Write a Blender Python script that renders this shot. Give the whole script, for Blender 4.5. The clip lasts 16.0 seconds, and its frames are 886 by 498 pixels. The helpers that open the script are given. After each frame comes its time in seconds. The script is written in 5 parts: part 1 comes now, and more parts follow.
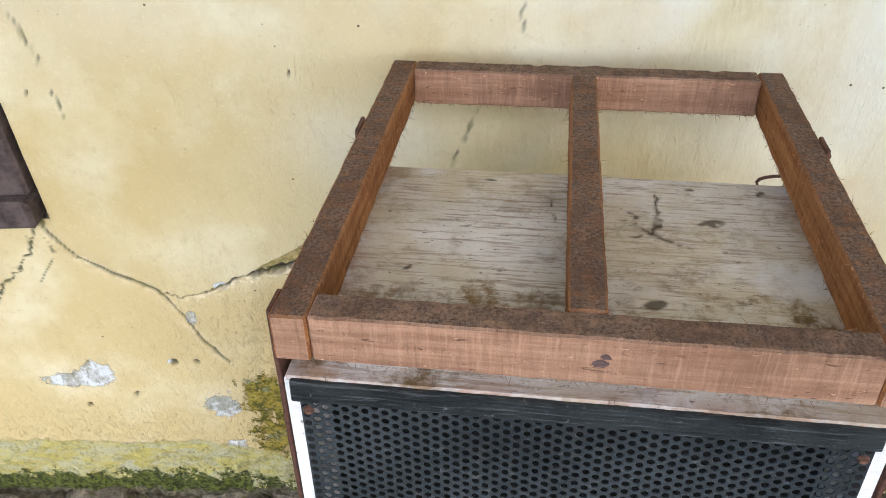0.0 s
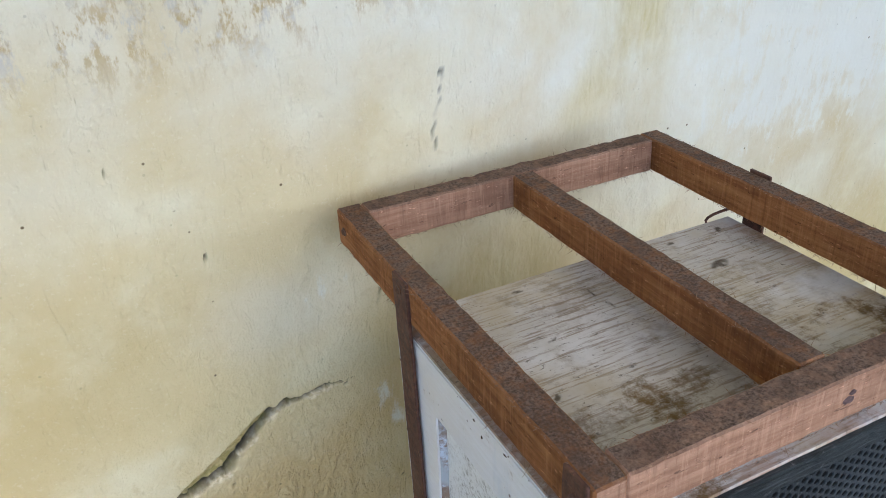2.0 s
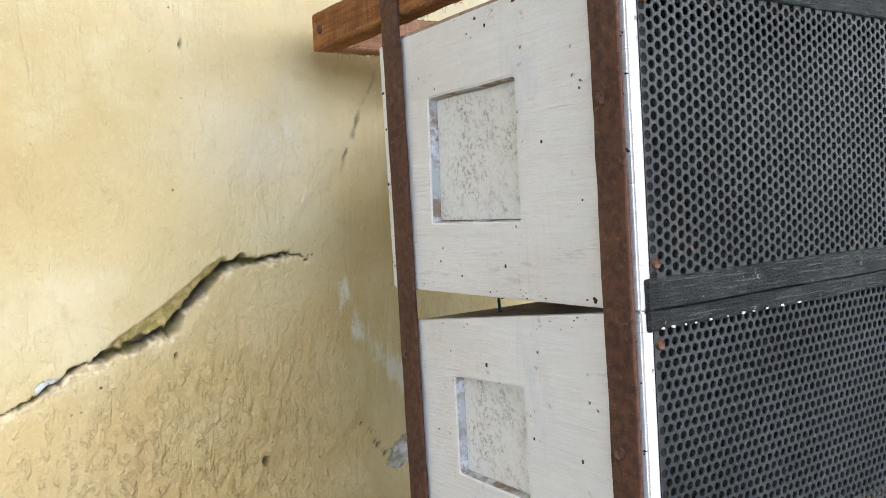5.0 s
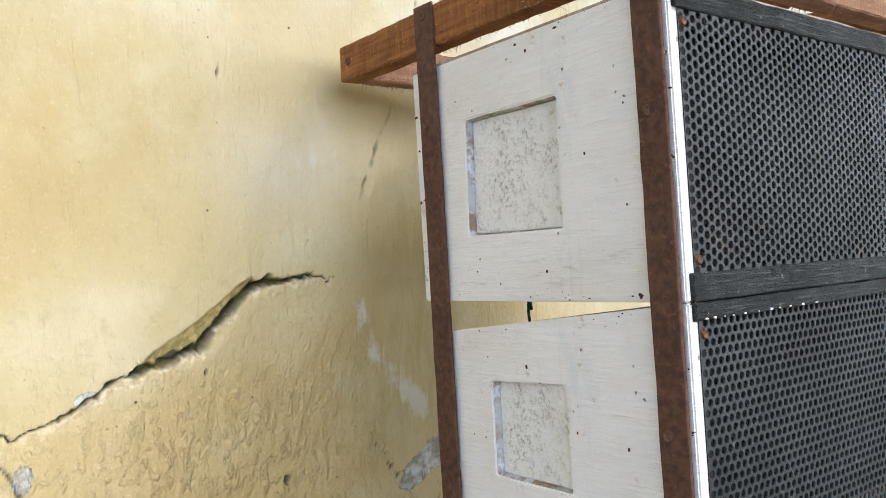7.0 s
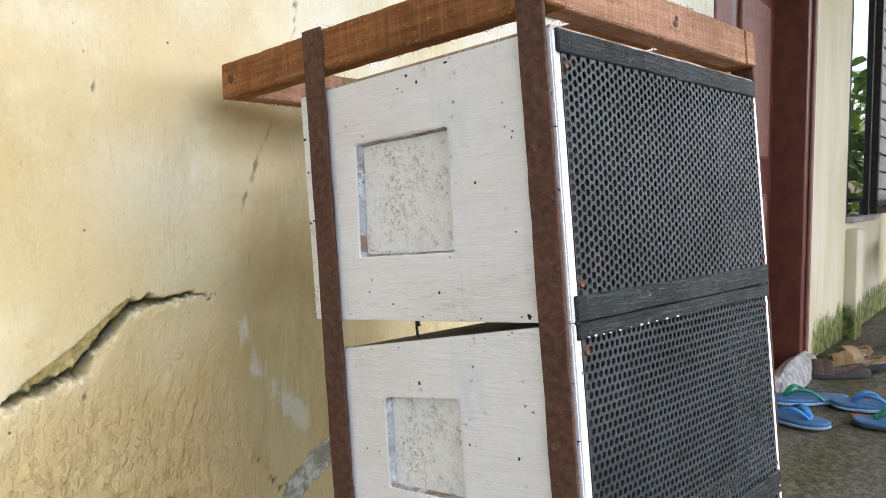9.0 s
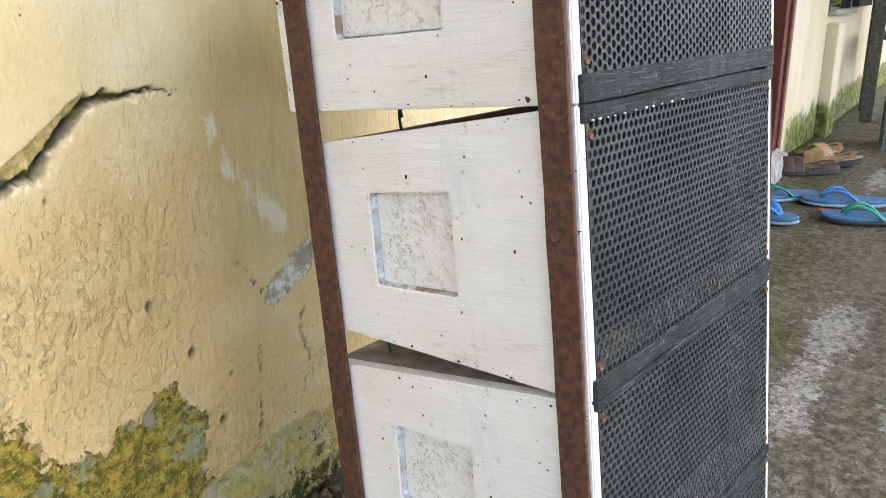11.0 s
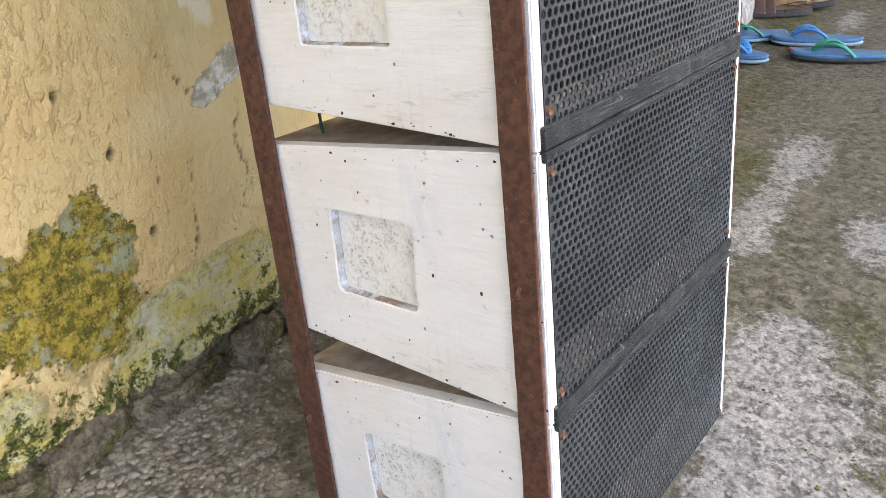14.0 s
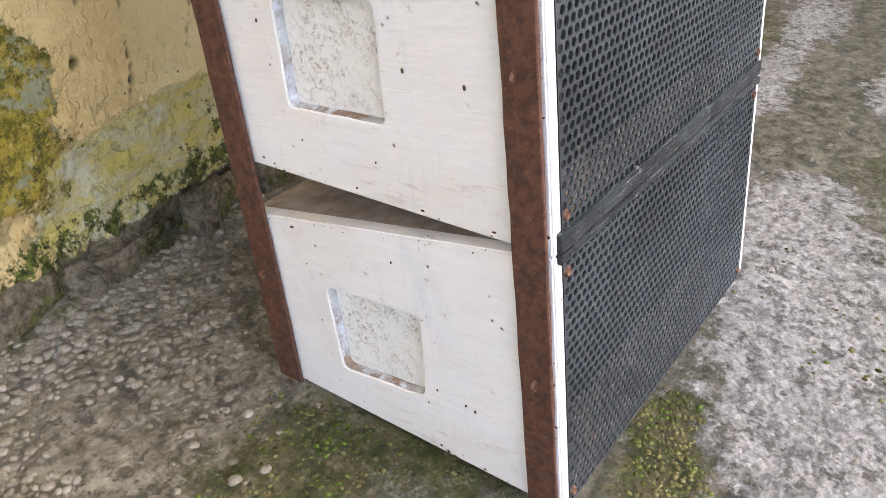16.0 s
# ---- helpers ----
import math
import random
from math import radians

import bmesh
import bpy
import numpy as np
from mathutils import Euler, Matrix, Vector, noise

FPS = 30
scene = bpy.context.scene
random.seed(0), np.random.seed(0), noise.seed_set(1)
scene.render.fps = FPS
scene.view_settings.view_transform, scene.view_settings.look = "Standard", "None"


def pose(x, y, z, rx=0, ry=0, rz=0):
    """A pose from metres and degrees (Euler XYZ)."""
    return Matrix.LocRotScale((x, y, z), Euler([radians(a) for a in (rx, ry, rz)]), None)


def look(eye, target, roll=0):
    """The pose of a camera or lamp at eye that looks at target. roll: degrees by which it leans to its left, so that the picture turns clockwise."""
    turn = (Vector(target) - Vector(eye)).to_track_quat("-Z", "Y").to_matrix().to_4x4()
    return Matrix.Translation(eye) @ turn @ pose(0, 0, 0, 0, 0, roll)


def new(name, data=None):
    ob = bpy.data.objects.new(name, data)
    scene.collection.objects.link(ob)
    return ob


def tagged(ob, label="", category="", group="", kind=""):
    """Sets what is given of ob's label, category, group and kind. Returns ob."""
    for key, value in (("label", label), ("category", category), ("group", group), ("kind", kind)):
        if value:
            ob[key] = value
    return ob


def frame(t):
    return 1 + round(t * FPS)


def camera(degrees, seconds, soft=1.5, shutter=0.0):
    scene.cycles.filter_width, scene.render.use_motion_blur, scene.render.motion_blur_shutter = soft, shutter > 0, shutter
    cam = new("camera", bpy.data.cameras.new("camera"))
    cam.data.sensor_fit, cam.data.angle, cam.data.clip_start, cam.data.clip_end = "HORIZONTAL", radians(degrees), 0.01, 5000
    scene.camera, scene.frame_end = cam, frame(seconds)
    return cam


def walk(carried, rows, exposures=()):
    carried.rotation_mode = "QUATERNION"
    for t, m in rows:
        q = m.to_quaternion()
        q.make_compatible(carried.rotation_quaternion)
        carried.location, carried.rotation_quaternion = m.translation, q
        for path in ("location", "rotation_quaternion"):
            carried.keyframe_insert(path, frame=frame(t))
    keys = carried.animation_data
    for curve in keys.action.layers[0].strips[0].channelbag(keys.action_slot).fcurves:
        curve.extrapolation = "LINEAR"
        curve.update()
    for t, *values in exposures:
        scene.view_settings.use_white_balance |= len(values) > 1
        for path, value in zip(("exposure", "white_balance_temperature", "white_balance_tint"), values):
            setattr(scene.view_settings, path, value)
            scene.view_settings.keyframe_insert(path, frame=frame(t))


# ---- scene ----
# ---------------- camera ----------------
cam = camera(57.7, 16.0, soft=0.7)
METRES, EYE, TILT, LEAN, TURN = 1.4, 1.110, -5.536, 0.826, 2.250
ROWS = [
    (0.0, 0.0, 0.0, 0.0, -0.66, -33.84, 0.98),
    (0.5, -0.0635, 0.0428, -0.0111, -8.5, -33.34, 1.57),
    (1.0, -0.0989, 0.0963, -0.0086, -17.27, -32.51, 2.21),
    (1.5, -0.1616, 0.1126, -0.0037, -27.36, -30.9, 2.83),
    (2.0, -0.2245, 0.101, 0.0152, -34.87, -28.06, 3.15),
    (2.5, -0.2562, 0.0825, -0.0279, -38.46, -24.2, 3.34),
    (3.0, -0.2865, 0.0759, -0.117, -40.68, -17.41, 3.21),
    (3.5, -0.2914, 0.0736, -0.2175, -42.0, -9.76, 3.21),
    (4.0, -0.3057, 0.064, -0.2694, -42.09, -5.44, 3.2),
    (4.5, -0.3219, 0.0686, -0.3101, -42.21, -3.81, 3.18),
    (7.0, -0.3814, 0.0866, -0.3459, -45.75, 1.07, 3.55),
    (7.5, -0.4189, 0.0728, -0.3398, -47.89, 0.93, 3.7),
    (8.0, -0.4193, 0.0866, -0.3408, -50.93, 0.67, 3.89),
    (8.5, -0.4154, 0.0952, -0.3362, -54.09, 0.46, 3.99),
    (9.0, -0.4076, 0.0912, -0.3305, -56.17, 0.08, 4.15),
    (9.5, -0.4003, 0.1011, -0.329, -57.34, -2.0, 4.33),
    (10.0, -0.3918, 0.1157, -0.3346, -57.64, -6.57, 4.52),
    (12.5, -0.3846, 0.1089, -0.3478, -59.44, -17.8, 5.1),
    (13.0, -0.3797, 0.1136, -0.3574, -59.82, -19.07, 5.18),
    (13.5, -0.3707, 0.118, -0.3812, -60.4, -20.6, 5.28),
    (14.0, -0.3604, 0.1221, -0.4104, -60.98, -22.75, 5.38),
    (14.5, -0.3459, 0.1275, -0.4404, -61.38, -25.0, 5.49),
    (15.0, -0.3358, 0.1368, -0.4707, -61.61, -27.07, 5.55),
    (15.5, -0.3292, 0.1401, -0.4812, -61.87, -28.16, 5.58),
    (16.0, -0.3123, 0.1512, -0.4854, -62.15, -29.08, 5.6),
]
STEPS = [(t, pose(0, 0, EYE, TILT, LEAN, TURN) @ pose(METRES * x, METRES * y, METRES * z, 90 + pitch, roll, yaw)) for t, x, y, z, yaw, pitch, roll in ROWS]
STEPS += [(6.8, look((-0.508, 0.061, 0.629), (0.845, 1.529, 0.495), -0.8)),
          (10.2, look((-0.558, 0.097, 0.633), (1.056, 1.205, 0.216), -0.5)),
          (12.3, look((-0.549, 0.085, 0.619), (1.018, 1.102, -0.100), -0.7))]
STEPS.sort(key=lambda row: row[0])
walk(cam, STEPS,
     exposures=[(0.0, 1.82, 5900, 11), (0.5, 1.85, 5900, 11), (1.0, 1.88, 5500, 10), (2.0, 1.58, 5450, 11), (3.5, 1.8, 6000, 11), (4.5, 2.04, 6150, 11), (8.0, 1.98, 6150, 12), (12.5, 2.5, 6350, 13), (16.0, 2.54, 6450, 17)])

# ---------------- light ----------------
world = bpy.data.worlds.new("world")
scene.world = world
world.use_nodes = True
sky = world.node_tree.nodes.new("ShaderNodeTexSky")
sky.sky_type, sky.sun_disc = "NISHITA", False
sky.sun_elevation, sky.sun_rotation = radians(50), radians(150)
sky.dust_density, sky.air_density = 4.0, 1.0
back = world.node_tree.nodes["Background"]
world.node_tree.links.new(sky.outputs[0], back.inputs[0])
back.inputs[1].default_value = 0.15
sun = new("sun", bpy.data.lights.new("sun", "SUN"))
sun.data.energy, sun.data.angle, sun.data.color = 0.15, radians(60), (1.0, 0.97, 0.93)
sun.matrix_basis = look((-1.3, -2.5, 2.2), (0, 0.4, 0.4))

# ---------------- helpers for meshes and materials ----------------


def mesh_object(name, bm, material, parent=None):
    me = bpy.data.meshes.new(name)
    bm.to_mesh(me)
    bm.free()
    if material:
        me.materials.append(material)
    ob = new(name, me)
    ob.parent = parent
    return ob


def part(name, bm, material, parent, label=""):
    return tagged(mesh_object(name, bm, material, parent), label)


def raw_part(name, verts, faces, material, parent=None, label=""):
    me = bpy.data.meshes.new(name)
    me.from_pydata([tuple(v) for v in verts], [], [tuple(f) for f in faces])
    me.update()
    me.materials.append(material)
    ob = new(name, me)
    ob.parent = parent
    return tagged(ob, label)


def thing(name, m, label, category, group="", kind=""):
    ob = new(name)
    ob.matrix_basis = m
    ob.empty_display_size = 0.05
    return tagged(ob, label, category, group, kind)


def box(x0, x1, y0, y1, z0, z1, bevel=0.0, jitter=0.0, seg=1, cuts=0):
    """A box with rounded, slightly uneven edges."""
    bm = bmesh.new()
    bmesh.ops.create_cube(bm, size=1.0)
    for v in bm.verts:
        v.co = Vector(((x0 + x1) / 2 + v.co.x * (x1 - x0), (y0 + y1) / 2 + v.co.y * (y1 - y0), (z0 + z1) / 2 + v.co.z * (z1 - z0)))
    if cuts:
        dims = (x1 - x0, y1 - y0, z1 - z0)
        axis = dims.index(max(dims))
        edges = [e for e in bm.edges if abs((e.verts[0].co - e.verts[1].co)[axis]) > dims[axis] * 0.5]
        bmesh.ops.subdivide_edges(bm, edges=edges, cuts=cuts, use_grid_fill=True)
    if jitter:
        for v in bm.verts:
            v.co += Vector([random.uniform(-jitter, jitter) for _ in range(3)])
    if bevel:
        sharp = [e for e in bm.edges if len(e.link_faces) == 2 and e.calc_face_angle(0) > 0.6]
        bmesh.ops.bevel(bm, geom=sharp, offset=bevel, segments=seg, affect="EDGES", profile=0.5)
    return bm


def prism(profile, x0, x1, bevel=0.0):
    """A block from x0 to x1 whose outline in y, z is the profile."""
    bm = bmesh.new()
    a = [bm.verts.new((x0, y, z)) for y, z in profile]
    b = [bm.verts.new((x1, y, z)) for y, z in profile]
    n = len(profile)
    bm.faces.new(a)
    bm.faces.new(b[::-1])
    for i in range(n):
        bm.faces.new((a[i], b[i], b[(i + 1) % n], a[(i + 1) % n]))
    bmesh.ops.recalc_face_normals(bm, faces=bm.faces)
    if bevel:
        bmesh.ops.bevel(bm, geom=list(bm.edges), offset=bevel, segments=1, affect="EDGES")
    return bm


def disc(radius, height, sides=12, slot=True):
    """A screw head with its cross slot cut as a sunken bar, its face towards +z."""
    bm = bmesh.new()
    bmesh.ops.create_cone(bm, segments=sides, radius1=radius, radius2=radius * 0.72, depth=height, cap_ends=True)
    top = [f for f in bm.faces if f.normal.z > 0.9]
    if slot and top:
        got = bmesh.ops.inset_individual(bm, faces=top, thickness=radius * 0.3, depth=0.0)
        for f in top:
            for v in f.verts:
                v.co.z -= height * 0.35
    return bm


LATTICE = np.random.RandomState(7).rand(8, 128, 128)


def value_noise(x, y, seed=0):
    """Smooth noise from 0 to 1 on a lattice of step 1."""
    g = LATTICE[seed % 8]
    xi, yi = np.floor(x).astype(int), np.floor(y).astype(int)
    fx, fy = x - xi, y - yi
    fx, fy = fx * fx * (3 - 2 * fx), fy * fy * (3 - 2 * fy)
    a, b = g[xi % 128, yi % 128], g[(xi + 1) % 128, yi % 128]
    c, d = g[xi % 128, (yi + 1) % 128], g[(xi + 1) % 128, (yi + 1) % 128]
    return (a * (1 - fx) + b * fx) * (1 - fy) + (c * (1 - fx) + d * fx) * fy


def fbm(x, y, scale, octaves=4, seed=0, gain=0.5):
    total, amp, norm = 0.0, 1.0, 0.0
    for i in range(octaves):
        total = total + amp * value_noise(x * scale + 11.3 * i, y * scale + 5.7 * i, seed + i)
        norm += amp
        amp *= gain
        scale *= 2.03
    return total / norm


def step(x, a, b):
    t = np.clip((x - a) / (b - a), 0, 1)
    return t * t * (3 - 2 * t)


def blob(x, y, cx, cy, rx, ry):
    return np.exp(-(((x - cx) / rx) ** 2 + ((y - cy) / ry) ** 2))


def line_distance(x, y, points):
    """Distance to a broken line, and the side: positive above it."""
    best, side = np.full(x.shape, 9.0), np.zeros(x.shape)
    for (ax, ay), (bx, by) in zip(points[:-1], points[1:]):
        dx, dy = bx - ax, by - ay
        t = np.clip(((x - ax) * dx + (y - ay) * dy) / (dx * dx + dy * dy), 0, 1)
        d = np.hypot(x - ax - t * dx, y - ay - t * dy)
        near = d < best
        best = np.where(near, d, best)
        side = np.where(near, np.sign((y - ay) * dx - (x - ax) * dy), side)
    return best, side


class Nodes:
    """A short hand for node materials in object coordinates."""

    def __init__(self, name, rough=0.7, metal=0.0, spec=0.3):
        self.m = bpy.data.materials.new(name)
        self.m.use_nodes = True
        self.t = self.m.node_tree
        self.b = self.t.nodes["Principled BSDF"]
        self.b.inputs["Roughness"].default_value = rough
        self.b.inputs["Metallic"].default_value = metal
        self.b.inputs["Specular IOR Level"].default_value = spec
        self.co = self.t.nodes.new("ShaderNodeTexCoord").outputs["Object"]

    def put(self, socket, value):
        if hasattr(value, "is_linked"):
            self.t.links.new(value, socket)
        else:
            socket.default_value = value

    def mapping(self, scale=(1, 1, 1), shift=(0, 0, 0)):
        n = self.t.nodes.new("ShaderNodeMapping")
        n.inputs["Scale"].default_value, n.inputs["Location"].default_value = scale, shift
        self.t.links.new(self.co, n.inputs[0])
        return n.outputs[0]

    def noise(self, scale, detail=4.0, rough=0.55, at=None, twist=0.0):
        n = self.t.nodes.new("ShaderNodeTexNoise")
        n.inputs["Scale"].default_value, n.inputs["Detail"].default_value = scale, detail
        n.inputs["Roughness"].default_value, n.inputs["Distortion"].default_value = rough, twist
        self.t.links.new(at or self.co, n.inputs["Vector"])
        return n.outputs["Fac"]

    def cells(self, scale, feature="F1", at=None, out="Distance"):
        n = self.t.nodes.new("ShaderNodeTexVoronoi")
        n.feature = feature
        n.inputs["Scale"].default_value = scale
        self.t.links.new(at or self.co, n.inputs["Vector"])
        return n.outputs[out]

    def span(self, value, a, b, lo=0.0, hi=1.0):
        n = self.t.nodes.new("ShaderNodeMapRange")
        n.interpolation_type = "SMOOTHSTEP"
        for i, v in enumerate((value, a, b, lo, hi)):
            self.put(n.inputs[i], v)
        return n.outputs[0]

    def math(self, op, a, b=0.0):
        n = self.t.nodes.new("ShaderNodeMath")
        n.operation = op
        self.put(n.inputs[0], a)
        self.put(n.inputs[1], b)
        return n.outputs[0]

    def mix(self, fac, a, b, kind="MIX"):
        n = self.t.nodes.new("ShaderNodeMix")
        n.data_type, n.blend_type = "RGBA", kind
        self.put(n.inputs[0], fac)
        for socket, v in ((n.inputs[6], a), (n.inputs[7], b)):
            self.put(socket, v if hasattr(v, "is_linked") else (*v, 1.0))
        return n.outputs[2]

    def attr(self, name):
        n = self.t.nodes.new("ShaderNodeAttribute")
        n.attribute_name = name
        return n.outputs["Fac"]

    def random(self):
        return self.t.nodes.new("ShaderNodeObjectInfo").outputs["Random"]

    def island(self):
        return self.t.nodes.new("ShaderNodeNewGeometry").outputs["Random Per Island"]

    def bump(self, height, distance=0.002, strength=1.0, after=None):
        n = self.t.nodes.new("ShaderNodeBump")
        n.inputs["Strength"].default_value, n.inputs["Distance"].default_value = strength, distance
        self.put(n.inputs["Height"], height)
        if after is not None:
            self.t.links.new(after, n.inputs["Normal"])
        return n.outputs[0]

    def done(self, color, normal=None, rough=None):
        self.put(self.b.inputs["Base Color"], color if hasattr(color, "is_linked") else (*color, 1.0))
        if normal is not None:
            self.t.links.new(normal, self.b.inputs["Normal"])
        if rough is not None:
            self.put(self.b.inputs["Roughness"], rough)
        return self.m


# ---------------- materials ----------------


def make_wall_paint():
    n = Nodes("yellow_plaster", 0.75, 0, 0.25)
    big, mid, fine = n.noise(2.2, 5), n.noise(9, 6), n.noise(85, 5, 0.65)
    col = n.mix(n.span(big, 0.35, 0.7), (0.62, 0.485, 0.225), (0.69, 0.575, 0.31))
    col = n.mix(n.span(mid, 0.45, 0.75), col, (0.77, 0.69, 0.44))
    col = n.mix(n.math("MULTIPLY", n.span(n.noise(5, 6, 0.6, n.mapping((1, 1, 0.25))), 0.55, 0.75), 0.3), col, (0.60, 0.46, 0.19))
    # a browner coat under the crack, deepened to paint in the dimmer light there
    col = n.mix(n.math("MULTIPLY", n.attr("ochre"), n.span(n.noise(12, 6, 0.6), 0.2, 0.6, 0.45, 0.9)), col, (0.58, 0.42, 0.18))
    # dust caught on the ridges of the plaster
    col = n.mix(n.span(n.noise(55, 6, 0.7), 0.54, 0.72, 0, 0.4), col, (0.55, 0.42, 0.2))
    # paints shade into the hollows of the crumb relief, strongest where rough
    hollow_shade = n.span(n.noise(130, 5, 0.6, n.mapping((1, 1, 0.6))), 0.40, 0.52, 1, 0)
    col = n.mix(n.math("MULTIPLY", hollow_shade, n.math("ADD", 0.02, n.math("MULTIPLY", n.attr("rough"), 0.12))), col, (0.45, 0.34, 0.14))
    col = n.mix(n.span(n.noise(240, 6, 0.75), 0.56, 0.66, 0, 0.35), col, (0.80, 0.71, 0.46))
    # wash of old white paint, plus the brighter light at the upper right as colour
    fade_lit = n.math("MULTIPLY", n.attr("fade_lit"), n.span(n.noise(7, 6, 0.6, None, 0.3), 0.12, 0.72))
    col = n.mix(fade_lit, col, (0.82, 0.81, 0.69))
    # greenish damp, with brushed strokes in it
    brushed = n.noise(1.0, 6, 0.65, n.mapping((95, 95, 17), (3, 0, 1)), 0.6)
    col = n.mix(n.math("MULTIPLY", n.attr("damp"), n.span(n.noise(11, 6, 0.68, n.mapping((1, 1, 0.6))), 0.30, 0.62)), col, n.mix(n.span(brushed, 0.38, 0.62), (0.58, 0.48, 0.21), (0.68, 0.59, 0.32)))
    smear = n.math("ADD", n.attr("white"), n.math("ADD", n.math("MULTIPLY", n.math("SUBTRACT", n.noise(22, 8, 0.72), 0.5), 1.5), n.math("MULTIPLY", n.math("SUBTRACT", brushed, 0.5), 0.9)))
    col = n.mix(n.span(smear, 0.5, 0.8, 0, 0.8), col, (0.80, 0.79, 0.68))
    drip = n.math("MULTIPLY", n.attr("drip"), n.span(n.noise(34, 7, 0.75, n.mapping((1, 1, 0.4))), 0.49, 0.58))
    col = n.mix(n.math("MULTIPLY", drip, 0.85), col, n.mix(n.span(n.noise(60, 4), 0.4, 0.62), (0.44, 0.30, 0.10), (0.56, 0.53, 0.46)))
    # peeled, bare plaster with a broken dark edge
    worn = n.math("ADD", n.attr("peel"), n.math("ADD", n.math("MULTIPLY", n.math("SUBTRACT", n.noise(30, 8, 0.74), 0.5), 1.15), n.math("MULTIPLY", n.math("SUBTRACT", n.noise(120, 5, 0.7), 0.5), 0.25)))
    peel = n.span(worn, 0.50, 0.53)
    bare = n.mix(n.span(n.noise(38, 7, 0.7), 0.42, 0.6), (0.74, 0.76, 0.75), (0.36, 0.35, 0.28))
    bare = n.mix(n.span(n.noise(1.0, 5, 0.6, n.mapping((160, 160, 60))), 0.52, 0.66, 0, 0.6), bare, (0.20, 0.18, 0.12))
    col = n.mix(peel, col, bare)
    lip = n.math("MULTIPLY", n.span(worn, 0.475, 0.497), n.span(worn, 0.497, 0.52, 1, 0))
    col = n.mix(n.math("MULTIPLY", lip, n.span(n.noise(50, 4), 0.4, 0.6, 0.1, 0.8)), col, (0.20, 0.15, 0.06))
    # damp plinth: grey and yellow-green streaks
    wet = n.math("ADD", n.attr("skirt"), n.math("MULTIPLY", n.math("SUBTRACT", n.noise(22, 8, 0.75), 0.5), 1.5))
    streak = n.noise(1.0, 8, 0.72, n.mapping((26, 26, 60)), 0.5)
    plinth = n.mix(n.span(streak, 0.40, 0.60), (0.55, 0.47, 0.13), (0.52, 0.50, 0.30))
    plinth = n.mix(n.span(n.noise(95, 7, 0.78), 0.50, 0.62, 0, 0.7), plinth, (0.24, 0.22, 0.075))
    plinth = n.mix(n.span(n.noise(19, 7, 0.72, n.mapping((1, 1, 1), (2, 8, 1))), 0.55, 0.62, 0, 0.6), plinth, (0.55, 0.56, 0.48))
    col = n.mix(n.span(wet, 0.46, 0.60, 0, 0.93), col, plinth)
    # algae: olive, ochre and dark green, with grey lichen between
    m = n.math("ADD", n.attr("moss"), n.math("MULTIPLY", n.math("SUBTRACT", n.noise(34, 9, 0.8), 0.5), 2.6))
    algae = n.mix(n.span(n.noise(75, 9, 0.82), 0.42, 0.58), (0.15, 0.135, 0.018), (0.52, 0.39, 0.06))
    algae = n.mix(n.span(n.noise(42, 9, 0.82, n.mapping((1, 1, 1), (3, 1, 2))), 0.54, 0.60, 0, 0.85), algae, (0.065, 0.07, 0.016))
    algae = n.mix(n.span(n.noise(130, 6, 0.8, n.mapping((1, 1, 1), (1, 6, 2))), 0.56, 0.64, 0, 0.9), algae, (0.62, 0.50, 0.16))
    algae = n.mix(n.span(n.noise(24, 8, 0.75, n.mapping((1, 1, 1), (7, 0, 4))), 0.54, 0.60), algae, n.mix(n.noise(90, 5), (0.26, 0.27, 0.14), (0.50, 0.50, 0.33)))
    col = n.mix(n.span(m, 0.45, 0.56), col, algae)
    green = n.math("ADD", n.attr("green"), n.math("MULTIPLY", n.math("SUBTRACT", n.noise(48, 9, 0.82), 0.5), 2.4))
    col = n.mix(n.span(green, 0.5, 0.62), col, n.mix(n.span(n.noise(160, 5, 0.7), 0.4, 0.6), (0.025, 0.034, 0.008), (0.13, 0.145, 0.025)))
    dark = n.math("ADD", n.attr("grime_shade"), n.math("MULTIPLY", n.math("SUBTRACT", n.noise(40, 7, 0.7), 0.5), 1.5))
    col = n.mix(n.span(dark, 0.5, 0.68), col, n.mix(n.span(n.noise(70, 6, 0.75), 0.35, 0.65), (0.035, 0.036, 0.018), (0.19, 0.16, 0.10)))
    # specks and pits
    specks = n.span(n.cells(38), 0.03, 0.07, 1.0, 0.0)
    col = n.mix(n.math("MULTIPLY", specks, n.span(n.noise(17, 2), 0.56, 0.62)), col, (0.16, 0.11, 0.05))
    specks2 = n.math("MULTIPLY", n.span(n.cells(130), 0.12, 0.2, 1.0, 0.0), n.span(n.noise(40, 3), 0.60, 0.66))
    col = n.mix(n.math("MULTIPLY", specks2, n.math("ADD", 0.25, n.attr("rough"))), col, (0.14, 0.12, 0.05))
    col = n.mix(n.math("MULTIPLY", n.attr("rim"), 0.9), col, n.mix(n.span(n.noise(120, 5), 0.4, 0.6), (0.88, 0.77, 0.52), (0.60, 0.48, 0.27)))
    col = n.mix(n.attr("bevel"), col, n.mix(n.span(n.noise(130, 6, 0.7), 0.4, 0.6), (0.60, 0.47, 0.21), (0.36, 0.30, 0.10)))
    # soil and moss tones in cracks and pits, near-black to paint their inner shade
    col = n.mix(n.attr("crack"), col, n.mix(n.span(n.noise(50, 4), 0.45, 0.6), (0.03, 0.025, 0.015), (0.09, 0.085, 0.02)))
    h = n.math("ADD", n.math("MULTIPLY", n.noise(20, 5, 0.6, n.mapping((1, 1, 0.6))), 0.9), n.math("MULTIPLY", fine, 0.35))
